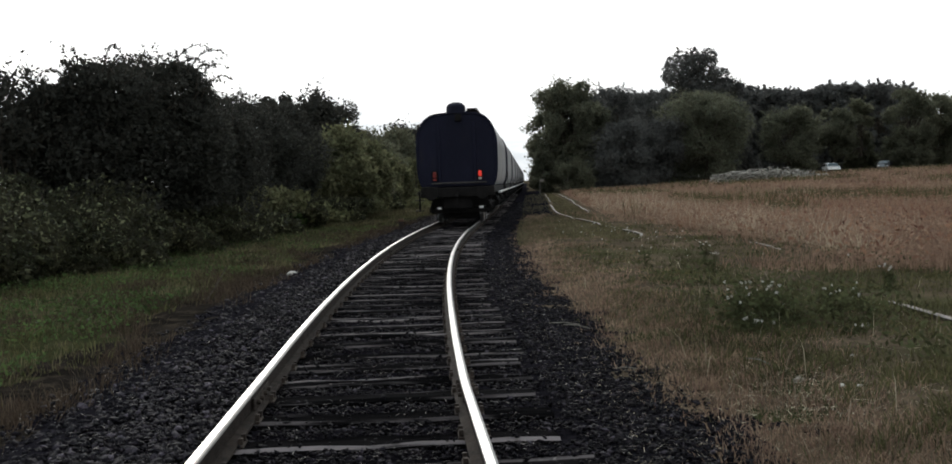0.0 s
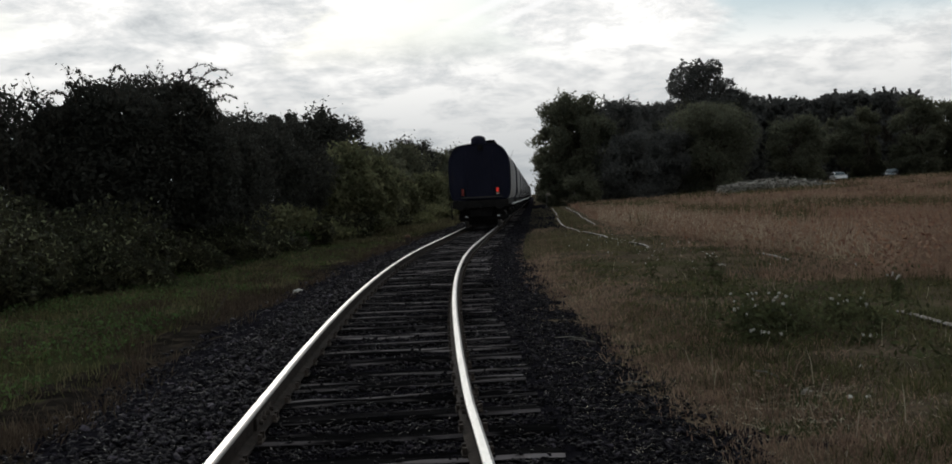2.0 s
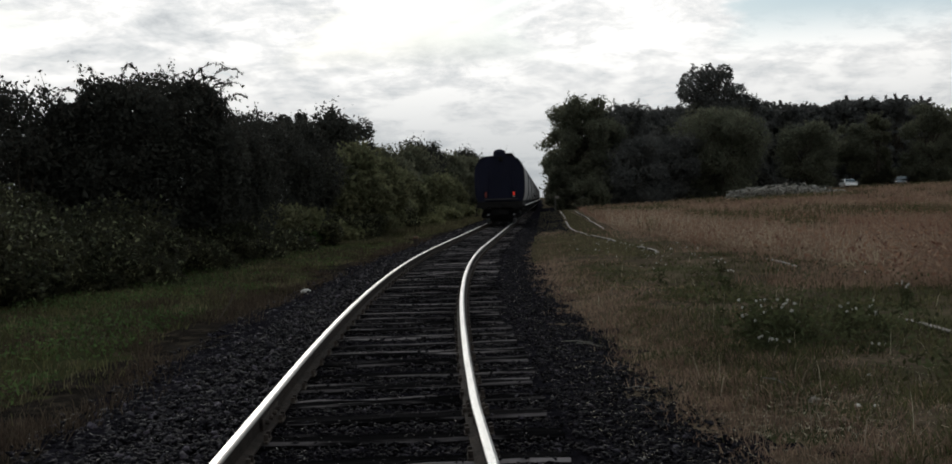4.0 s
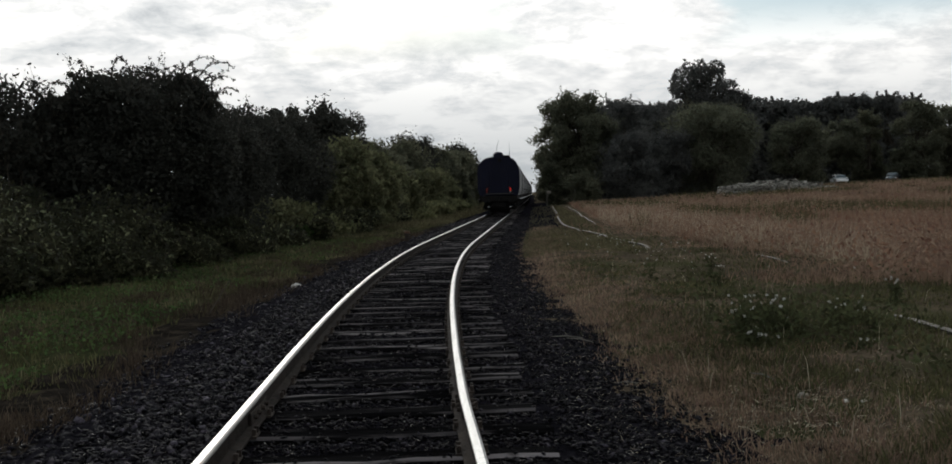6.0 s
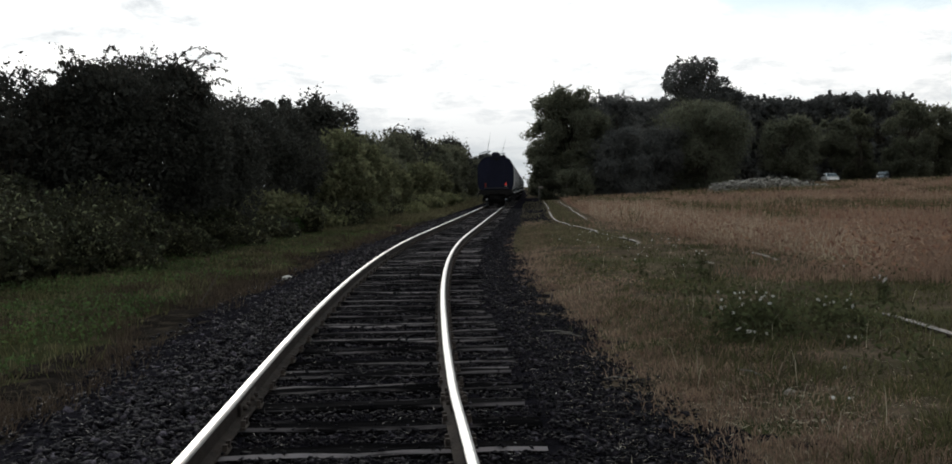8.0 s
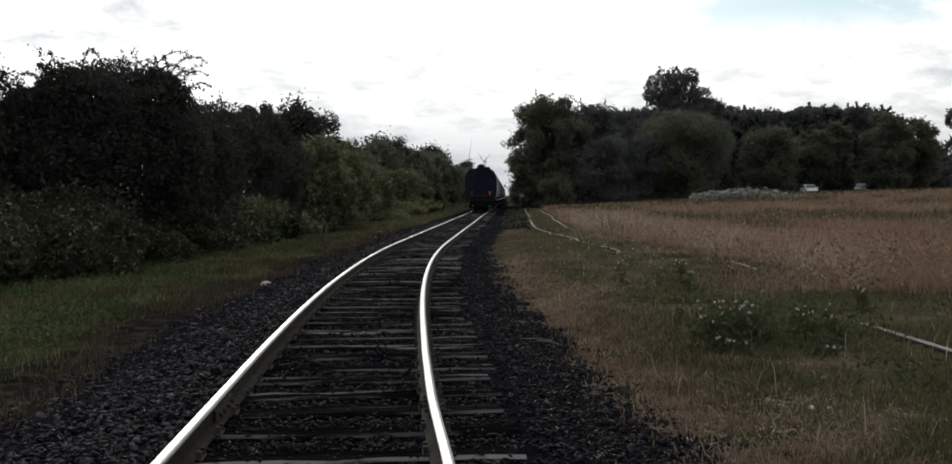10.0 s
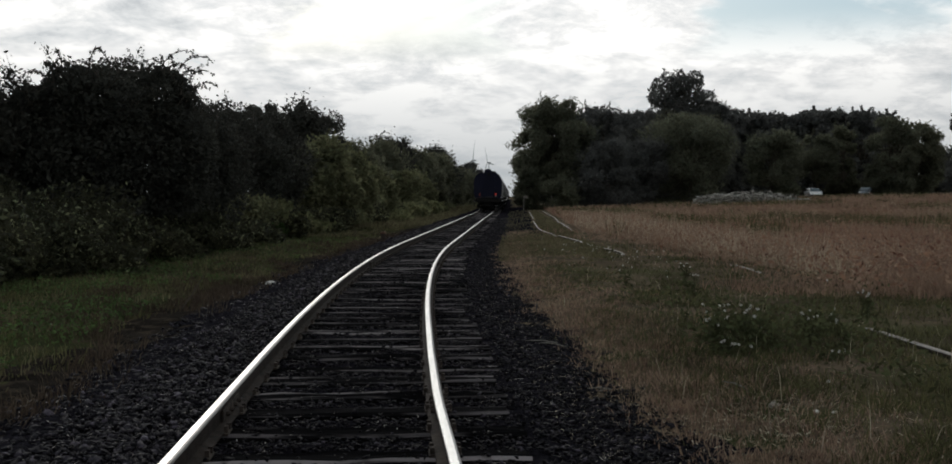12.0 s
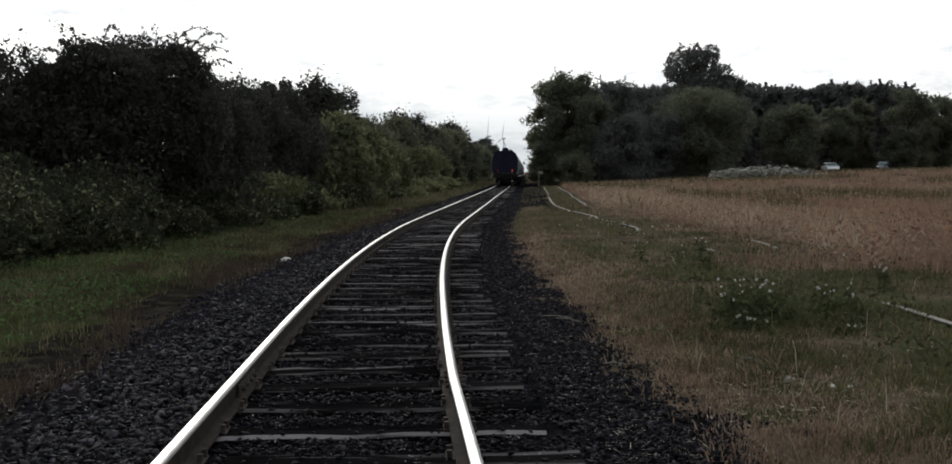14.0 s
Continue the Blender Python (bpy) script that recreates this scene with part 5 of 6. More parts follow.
def build_grass():
    g = np.random.default_rng(31)
    wide = lambda y: 4.0 + 0.62 * y
    # --- field side: short dry edge strip
    cx, cy = scatter(g, 3600, 2.1, 4.4, 4.5, 45, 1.5)
    o = cx - track_x(cy)
    k = g.uniform(0, 1, len(cx)) < smooth(o, 2.05, 2.6) * (1 - 0.85 * smooth(o, 2.9, 3.7))
    x, y, away, h = tufts(g, cx[k], cy[k], 14, 0.09)
    blades("dry_grass", x, y, h * g.uniform(0.03, 0.105, len(x)), 0.0045 + y * 0.0005, M["blade_brown"], 1, "short dry brown grass along the cinder edge", 1.5, away=away)
    # --- mixed sward: green, olive and dry tufts, patch by patch
    cx, cy = scatter(g, 10500, 2.6, wide, 4.5, 38, 1.4)
    o = cx - track_x(cy)
    p = np.stack([cx, cy, 0 * cx], -1)
    green = 1.3 * waves(p, 3, 0.75) + 0.9 * np.exp(-((cy - 13 - 1.2 * (o - 5)) / 6) ** 2) + 1.5 * smooth(o, 2.6, 3.5) - 1.7 * smooth(cx - siding_x(cy), 0.2, 2.4) * smooth(cy, 11, 17) - 0.9 * (1 - smooth(o, 2.5, 3.3)) + g.normal(0, 0.22, len(cx))
    clear_ = (waves(p, 4, 0.45) > -0.3) & ~on_old_rail(cx, cy)
    for lo, hi, mat, name, words, seed in ((0.25, 9, "blade_green", "green_grass", "green grass tufts among the dry field grass", 2),
                                           (-0.55, 0.25, "blade_olive", "olive_grass", "olive half-dry field grass in tufts", 3),
                                           (-9, -0.55, "blade_brown", "tan_grass", "short tan field grass in tufts", 4)):
        k = (green >= lo) & (green < hi) & clear_
        x, y, away, h = tufts(g, cx[k], cy[k], 13, 0.13)
        blades(name, x, y, h * g.uniform(0.03, 0.13 if lo > 0 else 0.10, len(x)), 0.005 + y * 0.0005, M[mat], seed, words, 1.5, away=away)
    # single taller stalks
    x, y = scatter(g, 260, 2.6, wide, 5, 24, 1.3)
    blades("dry_stalks", x, y, g.uniform(0.10, 0.34, len(x)), 0.003 + y * 0.0003, M["straw"], 16, "bleached upright stalks in the grass", 0.5)
    # --- tall dry field grass
    x, y = scatter(g, 90000, 3.8, wide, 13, 60, 1.0)
    o = x - track_x(y)
    ragged = 0.9 * waves(np.stack([x, y, 0 * x], -1), 12, 1.3)
    edge = smooth(x - siding_x(y) + ragged, -0.5, 1.8) * smooth(y + 1.5 * ragged, 13, 18)
    k = (g.uniform(0, 1, len(x)) < edge) & ~on_old_rail(x, y) & ((y < 42) | (x - siding_x(y) > 1.2))
    x, y = x[k], y[k]
    p = np.stack([x, y, 0 * x], -1)
    tall = g.uniform(0.36, 0.78, len(x)) * np.clip(0.82 + 0.42 * waves(p, 8, 2.0), 0.35, 1.4) * (0.45 + 0.55 * smooth(x - siding_x(y), 0.9, 3.0))
    k = y < 24
    blades("tall_dry_grass", x[k], y[k], tall[k], 0.006 + y[k] * 0.0005, M["blade_dry"], 4, "tall dry tan meadow grass", 1.1)
    blades("meadow_grass", x[~k], y[~k], tall[~k], 0.007 + y[~k] * 0.0006, M["blade_dry"], 18, "tall dry tan meadow grass", 1.1, True)
    x, y = scatter(g, 42000, 4.0, wide, 18, 70, 1.0)
    k = patchy(x, y, 9, 4.0, -0.2, 0.8, g) & ~on_old_rail(x, y) & (x - siding_x(y) > 1.2)
    x, y = x[k], y[k]
    blades("rusty_grass", x, y, g.uniform(0.35, 0.70, len(x)), 0.006 + y * 0.0005, M["blade_rust"], 5, "rusty brown seeding meadow grass", 1.0)
    x, y = scatter(g, 90000, 4.5, wide, 60, 150, 1.0)
    k = x - siding_x(y) > 1.25
    x, y = x[k], y[k]
    half = g.uniform(0, 1, len(x)) < 0.65
    blades("far_dry_grass", x[half], y[half], g.uniform(0.28, 0.55, half.sum()), 0.010 + y[half] * 0.0007, M["blade_dry"], 6, "tall dry meadow grass far across the field", 0.9, True)
    blades("far_rusty_grass", x[~half], y[~half], g.uniform(0.28, 0.55, (~half).sum()), 0.010 + y[~half] * 0.0007, M["blade_rust"], 7, "rusty meadow grass far across the field", 0.8, True)
    x, y = scatter(g, 22000, 5.0, wide, 18, 75, 1.0)
    k = (patchy(x, y * 0.5, 41, 2.2, -0.1, 0.8, g) | ((x - siding_x(y) < 4.5) & (y > 24))) & (x - siding_x(y) > 1.3) & ~on_old_rail(x, y)
    x, y = x[k], y[k]
    blades("pale_grass", x, y, g.uniform(0.55, 0.92, len(x)), 0.006 + y * 0.0006, M["blade_pale"], 19, "pale feathery meadow grass gone to seed", 1.1, True)
    x, y = scatter(g, 60000, 4.5, wide, 24, 125, 1.0)
    k = patchy(x, y * 0.4, 13, 3.2, 0.15, 0.6, g) & (x - siding_x(y) > 1.5)
    x, y = x[k], y[k]
    blades("field_weeds", x, y, g.uniform(0.5, 0.9, len(x)), 0.014 + y * 0.0009, M["blade_green"], 8, "dull green weeds in the dry field", 0.3, True)
    # between the main track and the siding, further along
    x, y = scatter(g, 26000, 2.2, 5.2, 24, 110, 1.1)
    k = ~on_old_rail(x, y) & (x < siding_x(y) + 0.8) & ((y < 40) | (x > siding_x(y) - 0.8) | (g.uniform(0, 1, len(x)) < 0.12))
    x, y = x[k], y[k]
    blades("siding_grass", x, y, g.uniform(0.04, 0.15, len(x)), 0.006 + y * 0.0006, M["blade_olive"], 9, "thin olive grass between the two tracks", 0.5, True)
    # --- verge under the hedge
    cx, cy = scatter(g, 4600, -8.9, -2.9, 5.5, 60, 1.25)
    o = cx - track_x(cy)
    k = (g.uniform(0, 1, len(cx)) < smooth(-o, 2.8, 4.6)) & (waves(np.stack([cx, cy, 0 * cx], -1), 16, 0.6) > -1.1)
    cx, cy = cx[k], cy[k]
    green = patchy(cx, cy, 14, 1.0, -0.6, 0.6, g)
    for k, mat, name, words, seed in ((green, "blade_green", "verge_grass", "green grass tufts on the shaded verge", 10), (~green, "blade_olive", "verge_olive_grass", "olive grass tufts on the shaded verge", 11)):
        x, y, away, h = tufts(g, cx[k], cy[k], 14, 0.13)
        blades(name, x, y, h * g.uniform(0.05, 0.17, len(x)), 0.006 + y * 0.0006, M[mat], seed, words, 0.7, away=away)
    cx, cy = scatter(g, 4400, -5.3, -2.1, 5.0, 45, 1.4)
    k = patchy(cx, cy, 15, 0.8, -0.5, 0.5, g) & (g.uniform(0, 1, len(cx)) < smooth(track_x(cy) - cx, 2.0, 3.0))
    x, y, away, h = tufts(g, cx[k], cy[k], 13, 0.12)
    blades("dead_grass", x, y, h * g.uniform(0.05, 0.19, len(x)), 0.004 + y * 0.0005, M["blade_dead"], 12, "dead brown grass at the foot of the ballast", 1.0, away=away)
    x, y = scatter(g, 26000, -9.5, -2.6, 55, 200, 1.0)
    blades("far_verge_grass", x, y, g.uniform(0.1, 0.4, len(x)), 0.012 + y * 0.0008, M["blade_olive"], 13, "olive grass far along the verge", 0.4, True)
    # loose straw and dead stalks lying about, thickest where the cinders end
    x, y = scatter(g, 5200, 1.6, 5.6, 4.5, 22, 1.5)
    b = g.uniform(0, 6.283, len(x))
    for part_of, length in ((slice(0, 3200), 5.0), (slice(4000, 5200), 13.0)):
        h = g.uniform(0.006, 0.016, len(x[part_of]))
        blades("straw_litter", x[part_of], y[part_of], h, 0.003 + y[part_of] * 0.0003, M["straw"], 14, "bleached straw strewn on the ground", 0.1,
               away=(np.cos(b[part_of]) * length, np.sin(b[part_of]) * length), lift=0.03)
    for o1, o2, count, up in ((-2.5, -0.95, 1100, 0.102), (-0.62, 0.62, 600, 0.078), (0.95, 2.2, 1100, 0.052)):
        x, y = scatter(g, count, o1, o2, 4.2, 26, 1.4)
        b = g.uniform(0, 6.283, count)
        blades("track_litter", x, y, g.uniform(0.005, 0.015, count), 0.005 + y * 0.0004, M["litter"], 21, "bleached scraps of straw and leaf on the track bed", 0.1,
               away=(np.cos(b) * 6, np.sin(b) * 6), lift=up)
    x, y = 2.1 + g.normal(0, 0.32, 420), 6.5 + g.normal(0, 0.5, 420)
    b = g.uniform(0, 6.283, 420)
    blades("dead_stalks", x, y, g.uniform(0.008, 0.03, 420), np.full(420, 0.007), M["straw"], 17, "tangle of dead stalks on bare soil", 0.1, away=(np.cos(b) * 7, np.sin(b) * 7), lift=0.05)


build_grass()


def herb_patch(name, x, y, low, high, size, mat, seed, label, category="weeds"):
    """Broad leaves hung in the air over x, y between two heights."""
    g = np.random.default_rng(seed)
    c = np.stack([x, y, land(x, y) + g.uniform(0, 1, len(x)) ** 1.2 * (high - low) + low], -1)
    v = leaf_quads(c, size * g.uniform(0.5, 1.4, len(x)), seed, 0.2, 0.42)
    return tagged(fast_mesh(name, v, np.arange(len(v)).reshape(-1, 4), 4, mat), label, category, kind="stuff")


def build_herbs():
    g = np.random.default_rng(51)
    x, y = scatter(g, 36000, -8.8, -3.4, 6, 40, 1.3)
    k = patchy(x, y, 17, 1.8, -0.4, 0.6, g)
    x, y = x[k], y[k]
    herb_patch("verge_herbs", x, y, 0.0, 0.20, 0.032, M["leaf_herb"], 1, "low leafy herbs on the verge")
    x, y = scatter(g, 17000, 4.5, lambda y: 4.0 + 0.6 * y, 14, 62, 1.0)
    k = (x - siding_x(y) > np.where(y > 42, 1.3, 0.3)) & ~on_old_rail(x, y)
    x, y = x[k], y[k]
    half = g.uniform(0, 1, len(x)) < 0.6
    herb_patch("seed_heads", x[half], y[half], 0.22, 0.66, 0.055, M["blade_dry"], 5, "feathery tan seed heads over the meadow", "grass")
    herb_patch("rusty_seed_heads", x[~half], y[~half], 0.22, 0.70, 0.055, M["blade_rust"], 6, "feathery rusty seed heads over the meadow", "grass")
    x, y = scatter(g, 12000, 5.0, lambda y: 4.0 + 0.6 * y, 60, 140, 1.0)
    k = x - siding_x(y) > 1.4
    herb_patch("far_seed_heads", x[k], y[k], 0.2, 0.52, 0.13, M["blade_dry"], 7, "pale seed heads far across the meadow", "grass")
    # rank weeds before the siding
    x = np.where(g.uniform(0, 1, 1900) < 0.55, g.normal(2.9, 0.42, 1900), g.normal(3.75, 0.5, 1900))
    y = g.normal(9.7, 0.55, 1900) + (x - 3) * 0.2
    k = (x > 2.2) & ~on_old_rail(x, y) & patchy(x, y, 19, 0.7, -0.9, 0.2, g)
    x, y = x[k], y[k]
    herb_patch("rank_weeds", x, y, 0.0, 0.36, 0.035, M["leaf_weed"], 2, "rank dark green weeds with thistles")
    x, y = scatter(g, 9500, 3.2, 9.0, 5.5, 24, 1.3)
    k = patchy(x, y, 23, 0.9, -0.3, 0.9, g) & ~on_old_rail(x, y)
    x, y = x[k], y[k]
    herb_patch("field_herbs", x, y, 0.0, 0.24, 0.035, M["leaf_weed"], 3, "scattered green weeds in the field grass")
    x, y = scatter(g, 3000, 5.0, 26.0, 14, 60, 1.2)
    k = patchy(x, y, 27, 1.2, 0.2, 0.9, g) & ~on_old_rail(x, y)
    x, y = x[k], y[k]
    herb_patch("dock_seed_heads", x, y, 0.35, 0.8, 0.04, M["dock"], 4, "rusty dock seed heads over the grass", "dock")


build_herbs()


def thistle(x, y, h, seed, heads=5):
    g = random.Random(seed)
    ob = tagged(empty("thistle", (x, y, float(land(x, y)) - 0.01)), "thistle with fluffy white seed heads among weeds", "thistle", "thistles in the weeds")
    stems, down = [], []
    for k in range(heads):
        a, r = g.uniform(0, 6.28), g.uniform(0.02, 0.16)
        top = Vector((math.cos(a) * r, math.sin(a) * r, h * g.uniform(0.72, 1.0)))
        stems.append(tube([(0, 0, 0), top * 0.5 + Vector((0, 0, 0.03)), top], [0.006, 0.004, 0.003], 4))
        down.append(top)
    tagged(mesh_object("stem", *merge(stems), M["leaf_weed"], ob), kind="stuff")
    gg = np.random.default_rng(seed)
    for top in down:
        n = 46
        d = gg.normal(size=(n, 3))
        d /= np.linalg.norm(d, axis=1, keepdims=True)
        v = leaf_quads(np.array(top)[None] + d * gg.uniform(0.003, 0.016, n)[:, None], np.full(n, 0.008), seed, 0.0, 0.35)
        fast_mesh("seed_head", v, np.arange(len(v)).reshape(-1, 4), 4, M["bloom"], ob)
    lv = leaf_quads(np.stack([gg.normal(0, 0.06, 40), gg.normal(0, 0.06, 40), gg.uniform(0.02, h * 0.75, 40)], -1), gg.uniform(0.03, 0.07, 40), seed + 1, 0.1, 0.3)
    fast_mesh("foliage", lv, np.arange(len(lv)).reshape(-1, 4), 4, M["leaf_weed"], ob)
    return ob


def build_thistles():
    g = random.Random(5)
    for k in range(10):
        thistle(2.82 + g.uniform(-0.30, 0.36), 9.75 + g.uniform(-0.35, 0.5), g.uniform(0.28, 0.46), 600 + k, g.randint(2, 4))
    for k in range(4):
        thistle(3.75 + g.uniform(-0.2, 0.2), 10.0 + g.uniform(-0.4, 0.5), g.uniform(0.3, 0.48), 640 + k, g.randint(2, 4))
    for x, y, h in [(2.52, 9.1, 0.17), (2.60, 9.05, 0.14), (2.45, 9.15, 0.12), (3.45, 9.0, 0.12), (4.9, 11.6, 0.4), (5.2, 12.3, 0.4), (3.7, 15.5, 0.4), (4.0, 17.2, 0.45), (2.9, 17.0, 0.4)]:
        thistle(x, y, h, int(x * 100 + y * 10), 3)
    # a loose drift of small pale umbels further off
    gg = np.random.default_rng(77)
    x = gg.normal(3.3, 0.75, 90)
    y = 21 + gg.normal(0, 2.2, 90) - (x - 3.3) * 1.2
    herb_patch("pale_umbels", x, y, 0.25, 0.45, 0.022, M["bloom"], 9, "small pale umbels standing in the grass", "wildflowers")


build_thistles()

# ================= field: brush pile, parked cars, shed =================


def build_brush_pile():
    g = random.Random(14)
    heap = tagged(empty("brush_pile", (30.2, 100, float(land(30.2, 100)))), "long heap of bleached cut branches in the dry field", "brush pile")
    base = Vector((30.2, 100, float(land(30.2, 100))))
    pieces = []
    for k in range(420):
        u = g.uniform(-1, 1)
        x, y = 30.2 + u * 6.0, 100 + g.gauss(0, 1.0) + u * 2.0
        top = 1.35 * (1 - abs(u + 0.25) ** 2 * 0.55) * g.uniform(0.25, 1.0)
        z = float(land(x, y)) + top
        a, e = g.uniform(0, 6.28), g.uniform(-0.35, 0.35)
        L = g.uniform(0.4, 1.3)
        d = Vector((math.cos(a), math.sin(a), e)) * L / 2
        c = Vector((x, y, z)) - base
        bend = Vector((g.uniform(-0.15, 0.15), 0, g.uniform(0.02, 0.2)))
        r = g.uniform(0.025, 0.075)
        if r > 0.055:
            mesh_object("branch", *tube([c - d * 1.5, c + bend * 1.5, c + d * 1.5], [r, r * 0.9, r * 0.6], 6), M["cut_branch"], heap)
        else:
            pieces.append(tube([c - d, c + bend, c + d], [r, r * 0.9, r * 0.6], 5))
        if k % 3 == 0:
            foot = Vector((x, y, float(land(x, y)) - 0.05)) - base
            pieces.append(tube([c - d, (c - d).lerp(foot, 0.5), foot], [r, r, r], 4))
    v, f = merge(pieces)
    mesh_object("tangle", v, f, M["dead_wood"], heap, "tangle of thin grey twigs")


build_brush_pile()


def parked_car(x, y, turn, paint, label):
    """A five-door hatchback; its nose points along +y before it is turned."""
    car = tagged(empty("parked_car", (x, y, float(land(x, y))), turn), label, "car", "cars parked beside the wood")
    w = 0.86
    side = [(-2.0, 0.42), (-1.98, 0.80), (-1.86, 0.96), (0.75, 0.98), (1.55, 0.88), (1.95, 0.70), (2.0, 0.40), (1.9, 0.25), (-1.9, 0.25)]

    def shell(outline, widths):
        n = len(outline)
        verts = [(s * widths[i], p[0], p[1]) for s in (-1, 1) for i, p in enumerate(outline)]
        faces = [tuple(range(n)), tuple(range(n, 2 * n))[::-1]] + [(i, n + i, n + (i + 1) % n, (i + 1) % n) for i in range(n)]
        bm = bmesh.new()
        vs = [bm.verts.new(v) for v in verts]
        for f in faces:
            bm.faces.new([vs[i] for i in f])
        bmesh.ops.recalc_face_normals(bm, faces=bm.faces)
        bmesh.ops.bevel(bm, geom=bm.edges[:], offset=0.05, segments=2, affect="EDGES", profile=0.6)
        return bm

    part("body", shell(side, [w * 0.93, w, w * 0.97, w * 0.97, w * 0.97, w * 0.93, w * 0.9, w * 0.9, w * 0.9]), paint, car, smooth=True)
    cabin = [(-1.85, 0.94), (-1.60, 1.36), (-1.25, 1.46), (0.05, 1.47), (0.40, 1.40), (1.05, 0.96)]
    part("cabin", shell(cabin, [w * 0.93, w * 0.76, w * 0.72, w * 0.72, w * 0.74, w * 0.92]), paint, car, smooth=True)

    def pane(name, pts):
        pts = [Vector(p) for p in pts]
        nrm = (pts[1] - pts[0]).cross(pts[2] - pts[0]).normalized()
        verts = [p + nrm * 0.012 for p in pts] + [p - nrm * 0.02 for p in pts]
        n = len(pts)
        faces = [tuple(range(n)), tuple(range(n, 2 * n))[::-1]] + [(i, n + i, n + (i + 1) % n, (i + 1) % n) for i in range(n)]
        mesh_object(name, verts, faces, M["glass"], car)

    pane("windscreen", [(-0.72, 1.01, 1.01), (0.72, 1.01, 1.01), (0.58, 0.44, 1.40), (-0.58, 0.44, 1.40)])
    pane("rear_window", [(0.70, -1.82, 1.02), (-0.70, -1.82, 1.02), (-0.58, -1.62, 1.36), (0.58, -1.62, 1.36)])
    for s in (-1, 1):
        for a, b, c, d in (((-1.55, 1.03), (-0.55, 1.03), (-0.55, 1.38), (-1.38, 1.36)), ((-0.45, 1.03), (0.80, 1.03), (0.32, 1.36), (-0.45, 1.38))):
            q = [(s * (0.80 - 0.26 * (p[1] - 1.03) / 0.5), *p) for p in (a, b, c, d)]
            pane("side_window", q if s > 0 else q[::-1])
        part("headlight", box((0.30, 0.16, 0.13), (s * 0.60, 1.86, 0.70), 0.03), M["lens"], car)
        part("tail_light", box((0.14, 0.10, 0.28), (s * 0.72, -1.97, 0.86), 0.02), M["dull_red"], car)
        part("door_mirror", box((0.16, 0.10, 0.11), (s * 0.92, 0.72, 1.02), 0.03), paint, car)
        for yy in (-1.25, 1.28):
            tyre = part("wheel", cylinder(0.31, 0.20, (s * 0.76, yy, 0.31), "X", 24, bevel=0.03), M["rubber"], car)
            part("rim", cylinder(0.20, 0.03, (s * 0.865, yy, 0.31), "X", 18), M["alloy"], tyre)
    part("bumper", box((1.62, 0.14, 0.22), (0, 1.98, 0.40), 0.05), M["chassis"], car)
    part("bumper", box((1.62, 0.14, 0.22), (0, -2.0, 0.42), 0.05), M["chassis"], car)
    return car


parked_car(49.9, 137.0, 173, M["white_car"], "white hatchback parked beside the wood")
parked_car(57.0, 136.0, 150, M["dark_car"], "dark hatchback parked beside the wood")


def build_shed(x, y, turn):
    shed = tagged(empty("shed", (x, y, float(land(x, y)) - 0.1), turn), "low wooden shed with a pale sheet roof", "shed")
    part("wall", box((5.0, 3.0, 2.2), (0, 0, 1.1), 0.02), M["shed"], shed)
    bm = box((5.4, 1.85, 0.06), (0, -0.82, 2.42), 0.01, turn=Matrix.Rotation(radians(14), 4, "X"))
    box((5.4, 1.85, 0.06), (0, 0.82, 2.42), 0.01, bm, Matrix.Rotation(radians(-14), 4, "X"))
    part("roof", bm, M["shed_roof"], shed)
    part("door", box((0.9, 0.05, 1.85), (-1.2, -1.53, 0.98), 0.01), M["sleeper"], shed)


build_shed(70.0, 150.0, 8)

# ================= wind turbines on the skyline =================


def build_turbine(x, y, hub_z, blade, turn):
    tower = tagged(empty("wind_turbine", (x, y, -2.0), turn), "distant pale three-bladed wind turbine", "wind turbine", "wind turbines")
    h = hub_z + 2.0
    part("tower", cylinder(2.1, h, (0, 0, h / 2), "Z", 20, 1.2), M["tower"], tower, smooth=True)
    part("nacelle", box((3.2, 9.0, 3.4), (0, 1.6, h), 0.7), M["tower"], tower)
    rotor = part("rotor", cylinder(1.5, 3.0, (0, 0, 0), "Y", 18, bevel=0.4), M["tower"], tower, at=pose(0, -4.6, h))
    for k in range(3):
        a = 2 * math.pi * k / 3
        rings = []
        for t in (0.0, 0.06, 0.2, 0.5, 0.8, 1.0):
            c = 1.3 + (blade * 0.075 - 1.3) * min(1, t / 0.2) if t < 0.2 else blade * 0.075 * (1 - 0.82 * (t - 0.2) / 0.8)
            th = 0.6 * (1 - 0.85 * t)
            rings.append([(Matrix.Rotation(a, 4, "Y") @ Vector((px * c, py * th, 1.0 + t * blade)))[:] for px, py in ((-0.35, 0), (0, 1), (0.65, 0), (0, -1))])
        v, f = loft(rings)
        n = len(v)
        f += [(0, 1, 2, 3), (n - 4, n - 3, n - 2, n - 1)]
        mesh_object("blade", v, f, M["tower"], rotor)
    return tower, rotor


TURBINES = [build_turbine(36.0, 2700.0, 103.0, 56.0, -66.0), build_turbine(77.0, 2700.0, 97.0, 48.0, -66.0)]

# ================= odds and ends =================


def rough_stone(name, x, y, size, mat, seed, label, category="stone"):
    g = np.random.default_rng(seed)
    iv, iff = ico()
    v = iv * np.array(size) * (1 + 0.16 * waves(iv, seed, 0.6) + 0.06 * waves(iv, seed + 1, 0.25))[:, None]
    ob = fast_mesh(name, v, iff, 3, mat)
    ob.data.shade_smooth()
    ob.matrix_basis = pose(x, y, float(land(x, y)) + size[2] * 0.55, 0, 0, g.uniform(0, 360))
    return tagged(ob, label, category)


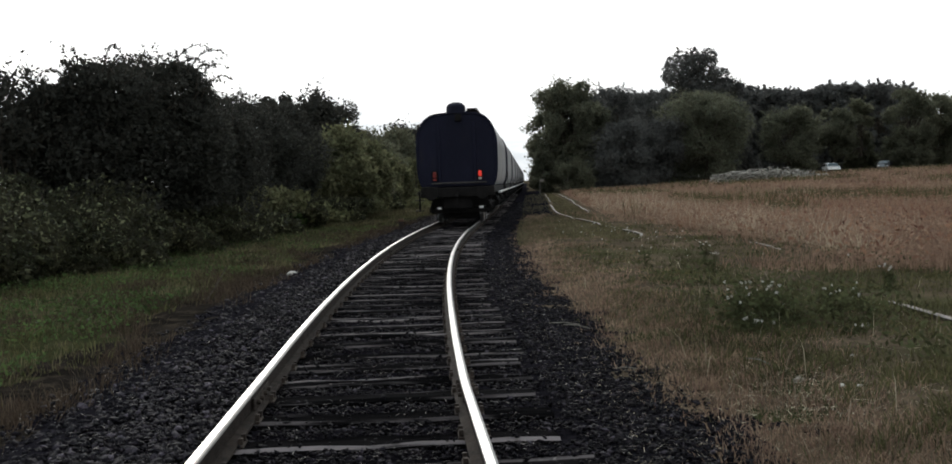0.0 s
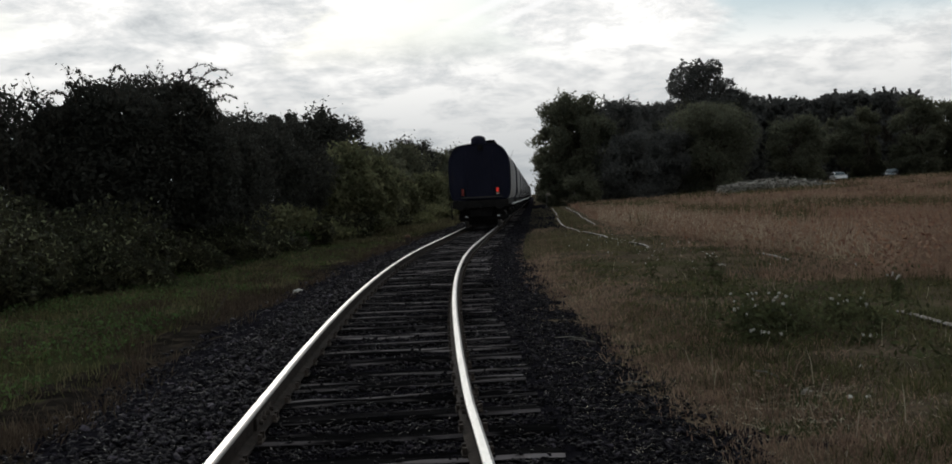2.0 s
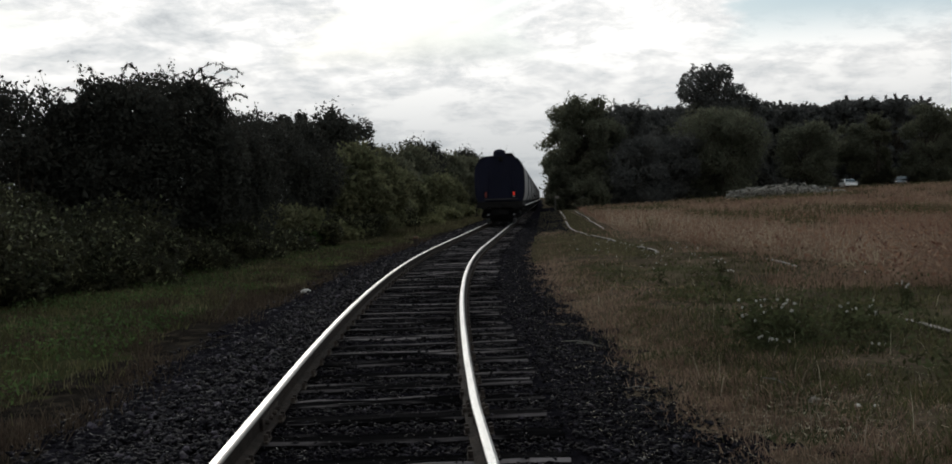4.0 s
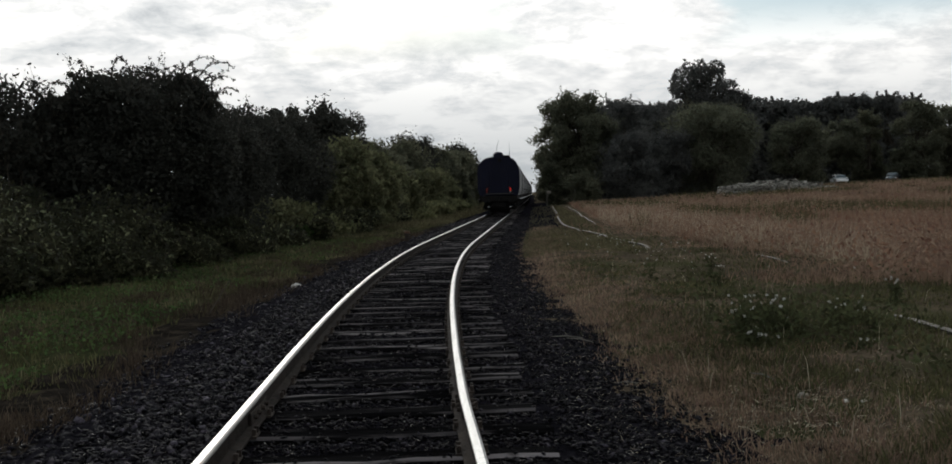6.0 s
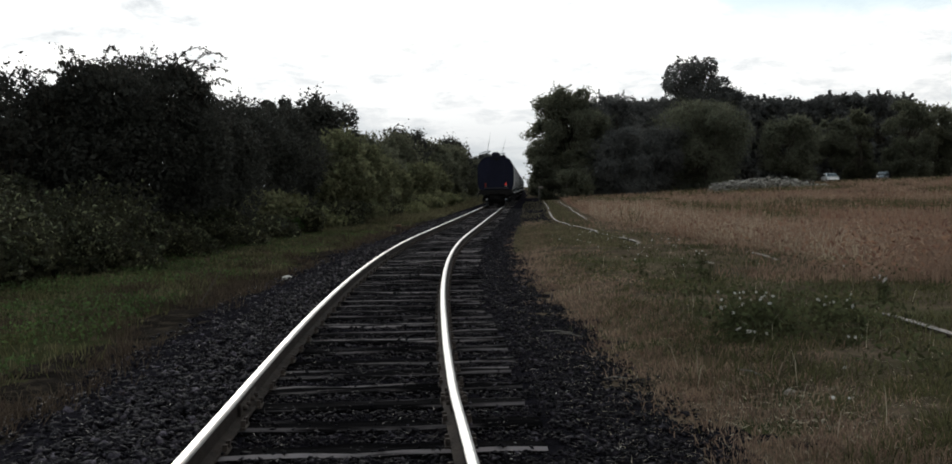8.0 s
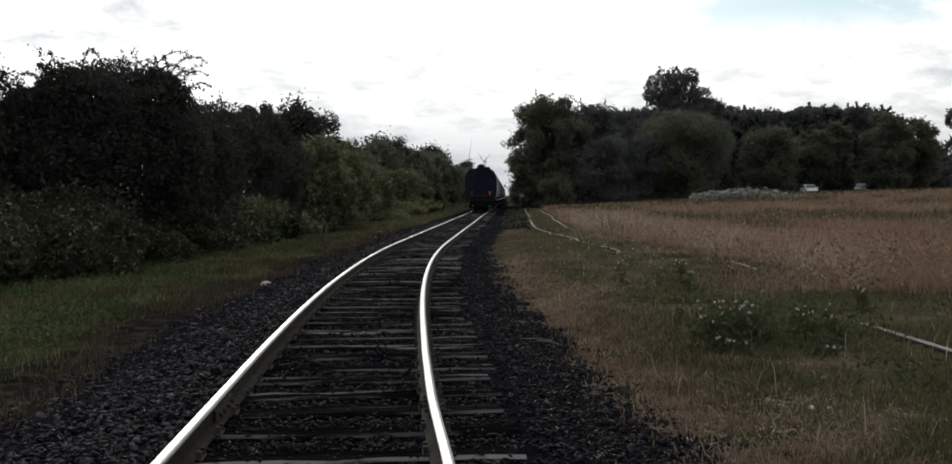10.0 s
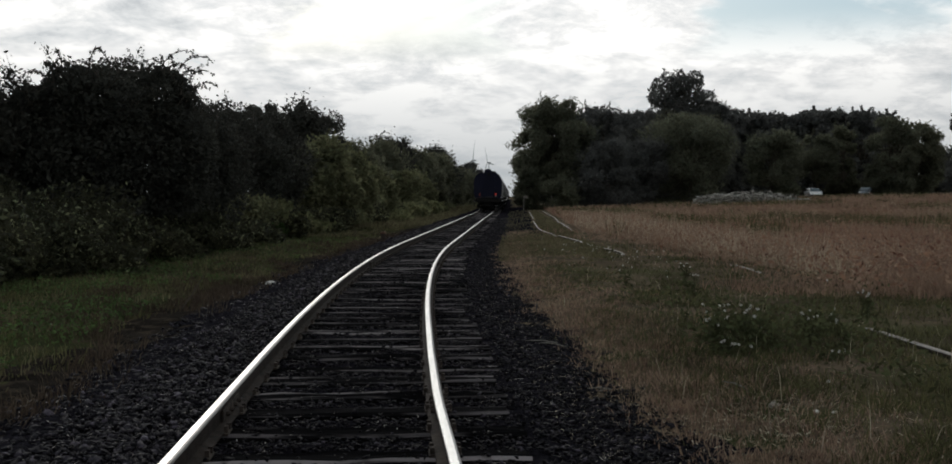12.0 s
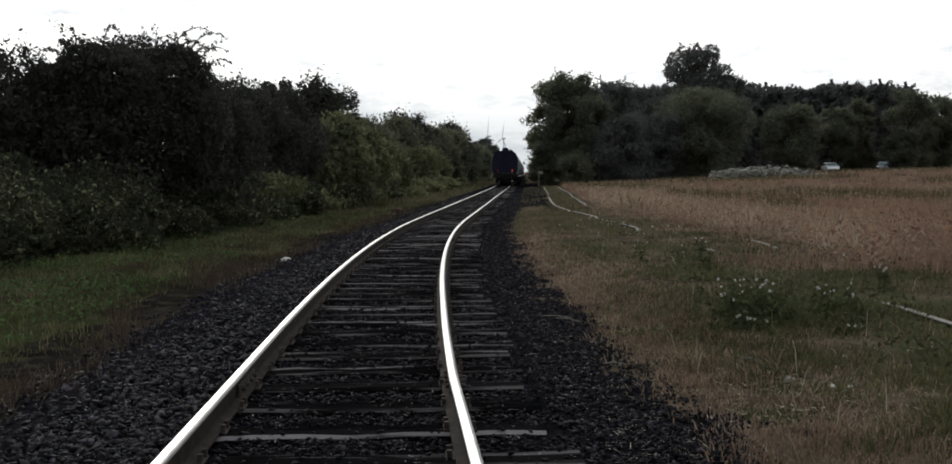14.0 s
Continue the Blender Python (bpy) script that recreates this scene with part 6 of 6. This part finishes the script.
rough_stone("stone", -3.72, 18.9, (0.10, 0.08, 0.05), M["pale"], 1, "pale stone lying at the edge of the ballast")
rough_stone("stone", 3.05, 7.95, (0.026, 0.022, 0.014), M["pale"], 2, "small pale stone in the field grass")
rough_stone("stone", 2.28, 7.0, (0.045, 0.03, 0.025), M["clod"], 3, "pale stone half sunk in dry grass")
rough_stone("stone", 2.5, 6.75, (0.022, 0.028, 0.012), M["pale"], 4, "small pale stone in the field grass")
rough_stone("stone", 2.62, 6.72, (0.018, 0.02, 0.010), M["pale"], 5, "small pale stone in the field grass")


def build_marker(x, y):
    """A short rusty post with an orange cap beside the ballast."""
    post = tagged(empty("marker_post", (x, y, float(land(x, y)) - 0.02)), "short rusty marker post with an orange cap", "post")
    part("post", box((0.16, 0.12, 0.30), (0, 0, 0.15), 0.02), M["iron"], post)
    part("cap", box((0.20, 0.16, 0.08), (0, 0, 0.34), 0.025), M["orange"], post)


build_marker(-2.85, 35.5)


def stick(x, y, length, turn, tilt, r, mat, label):
    ob = tagged(mesh_object("stick", *tube([(0, 0, 0), (0.02, length * 0.5, 0.01), (0, length, 0)], [r, r * 0.9, r * 0.5], 6), mat), label, "stick")
    ob.matrix_basis = pose(x, y, float(land(x, y)) + 0.03, tilt, 0, turn)




def dead_limb(x, y):
    """A broken grey bough that stands in the scrub and bends over at the top."""
    pts = [(0, 0, -0.1), (0.05, 0, 0.9), (0.1, 0.05, 1.9), (0.45, 0.05, 2.35), (1.0, 0, 2.45), (1.35, 0, 2.2)]
    ob = tagged(mesh_object("dead_limb", *tube(pts, [0.05, 0.045, 0.05, 0.06, 0.05, 0.02], 7), M["dead_wood"]), "bleached broken bough bent over in the scrub", "branch")
    ob.matrix_basis = pose(x, y, float(land(x, y)))


dead_limb(10.3, 111.4)


def build_board(x, y):
    """A small pale board on a post at the end of the siding."""
    sign = tagged(empty("siding_board", (x, y, float(land(x, y)) - 0.05)), "small pale board on a post beside the old siding", "post")
    part("post", box((0.10, 0.10, 1.75), (0, 0, 0.87), 0.02), M["shed"], sign)
    part("board", box((0.50, 0.05, 0.30), (0.20, -0.08, 1.62), 0.02), M["clod"], sign)


build_board(7.3, 113.0)
stick(-4.2, 14.6, 0.75, -20, 40, 0.012, M["bark"], "bare dead stick leaning out of the grass")
stick(2.25, 7.6, 0.22, 40, 6, 0.008, M["dead_wood"], "short bleached stick on the grass")
stick(1.12, 10.3, 0.3, 60, 4, 0.007, M["dead_wood"], "bleached twig lying on the cinders")
stick(1.05, 10.6, 0.35, 100, 5, 0.007, M["dead_wood"], "bleached twig lying on the cinders")
stick(1.25, 8.0, 0.22, 110, 5, 0.006, M["dead_wood"], "bleached twig lying on the cinders")

# ================= what moves =================


def motions():
    for n, wagon in enumerate(WAGONS):
        walk(wagon, wagon_rows(n))
        for ob in wagon.children:
            if ob.name.startswith("wheelset"):
                at = ob.matrix_basis.translation.copy()
                rows = []
                for k in range(113):
                    t = k * 0.125
                    rows.append((t, pose(*at, -math.degrees(SPEED * t / 0.46) % 360.0)))
                walk(ob, rows)
    for (tower, rotor), (rate, phase) in zip(TURBINES, ((-62.5, 45.0), (-43.0, 15.0))):
        at = rotor.matrix_basis.translation.copy()
        walk(rotor, [(k * 0.5, pose(*at, 0, rate * k * 0.5 + phase, 0)) for k in range(29)])


motions()
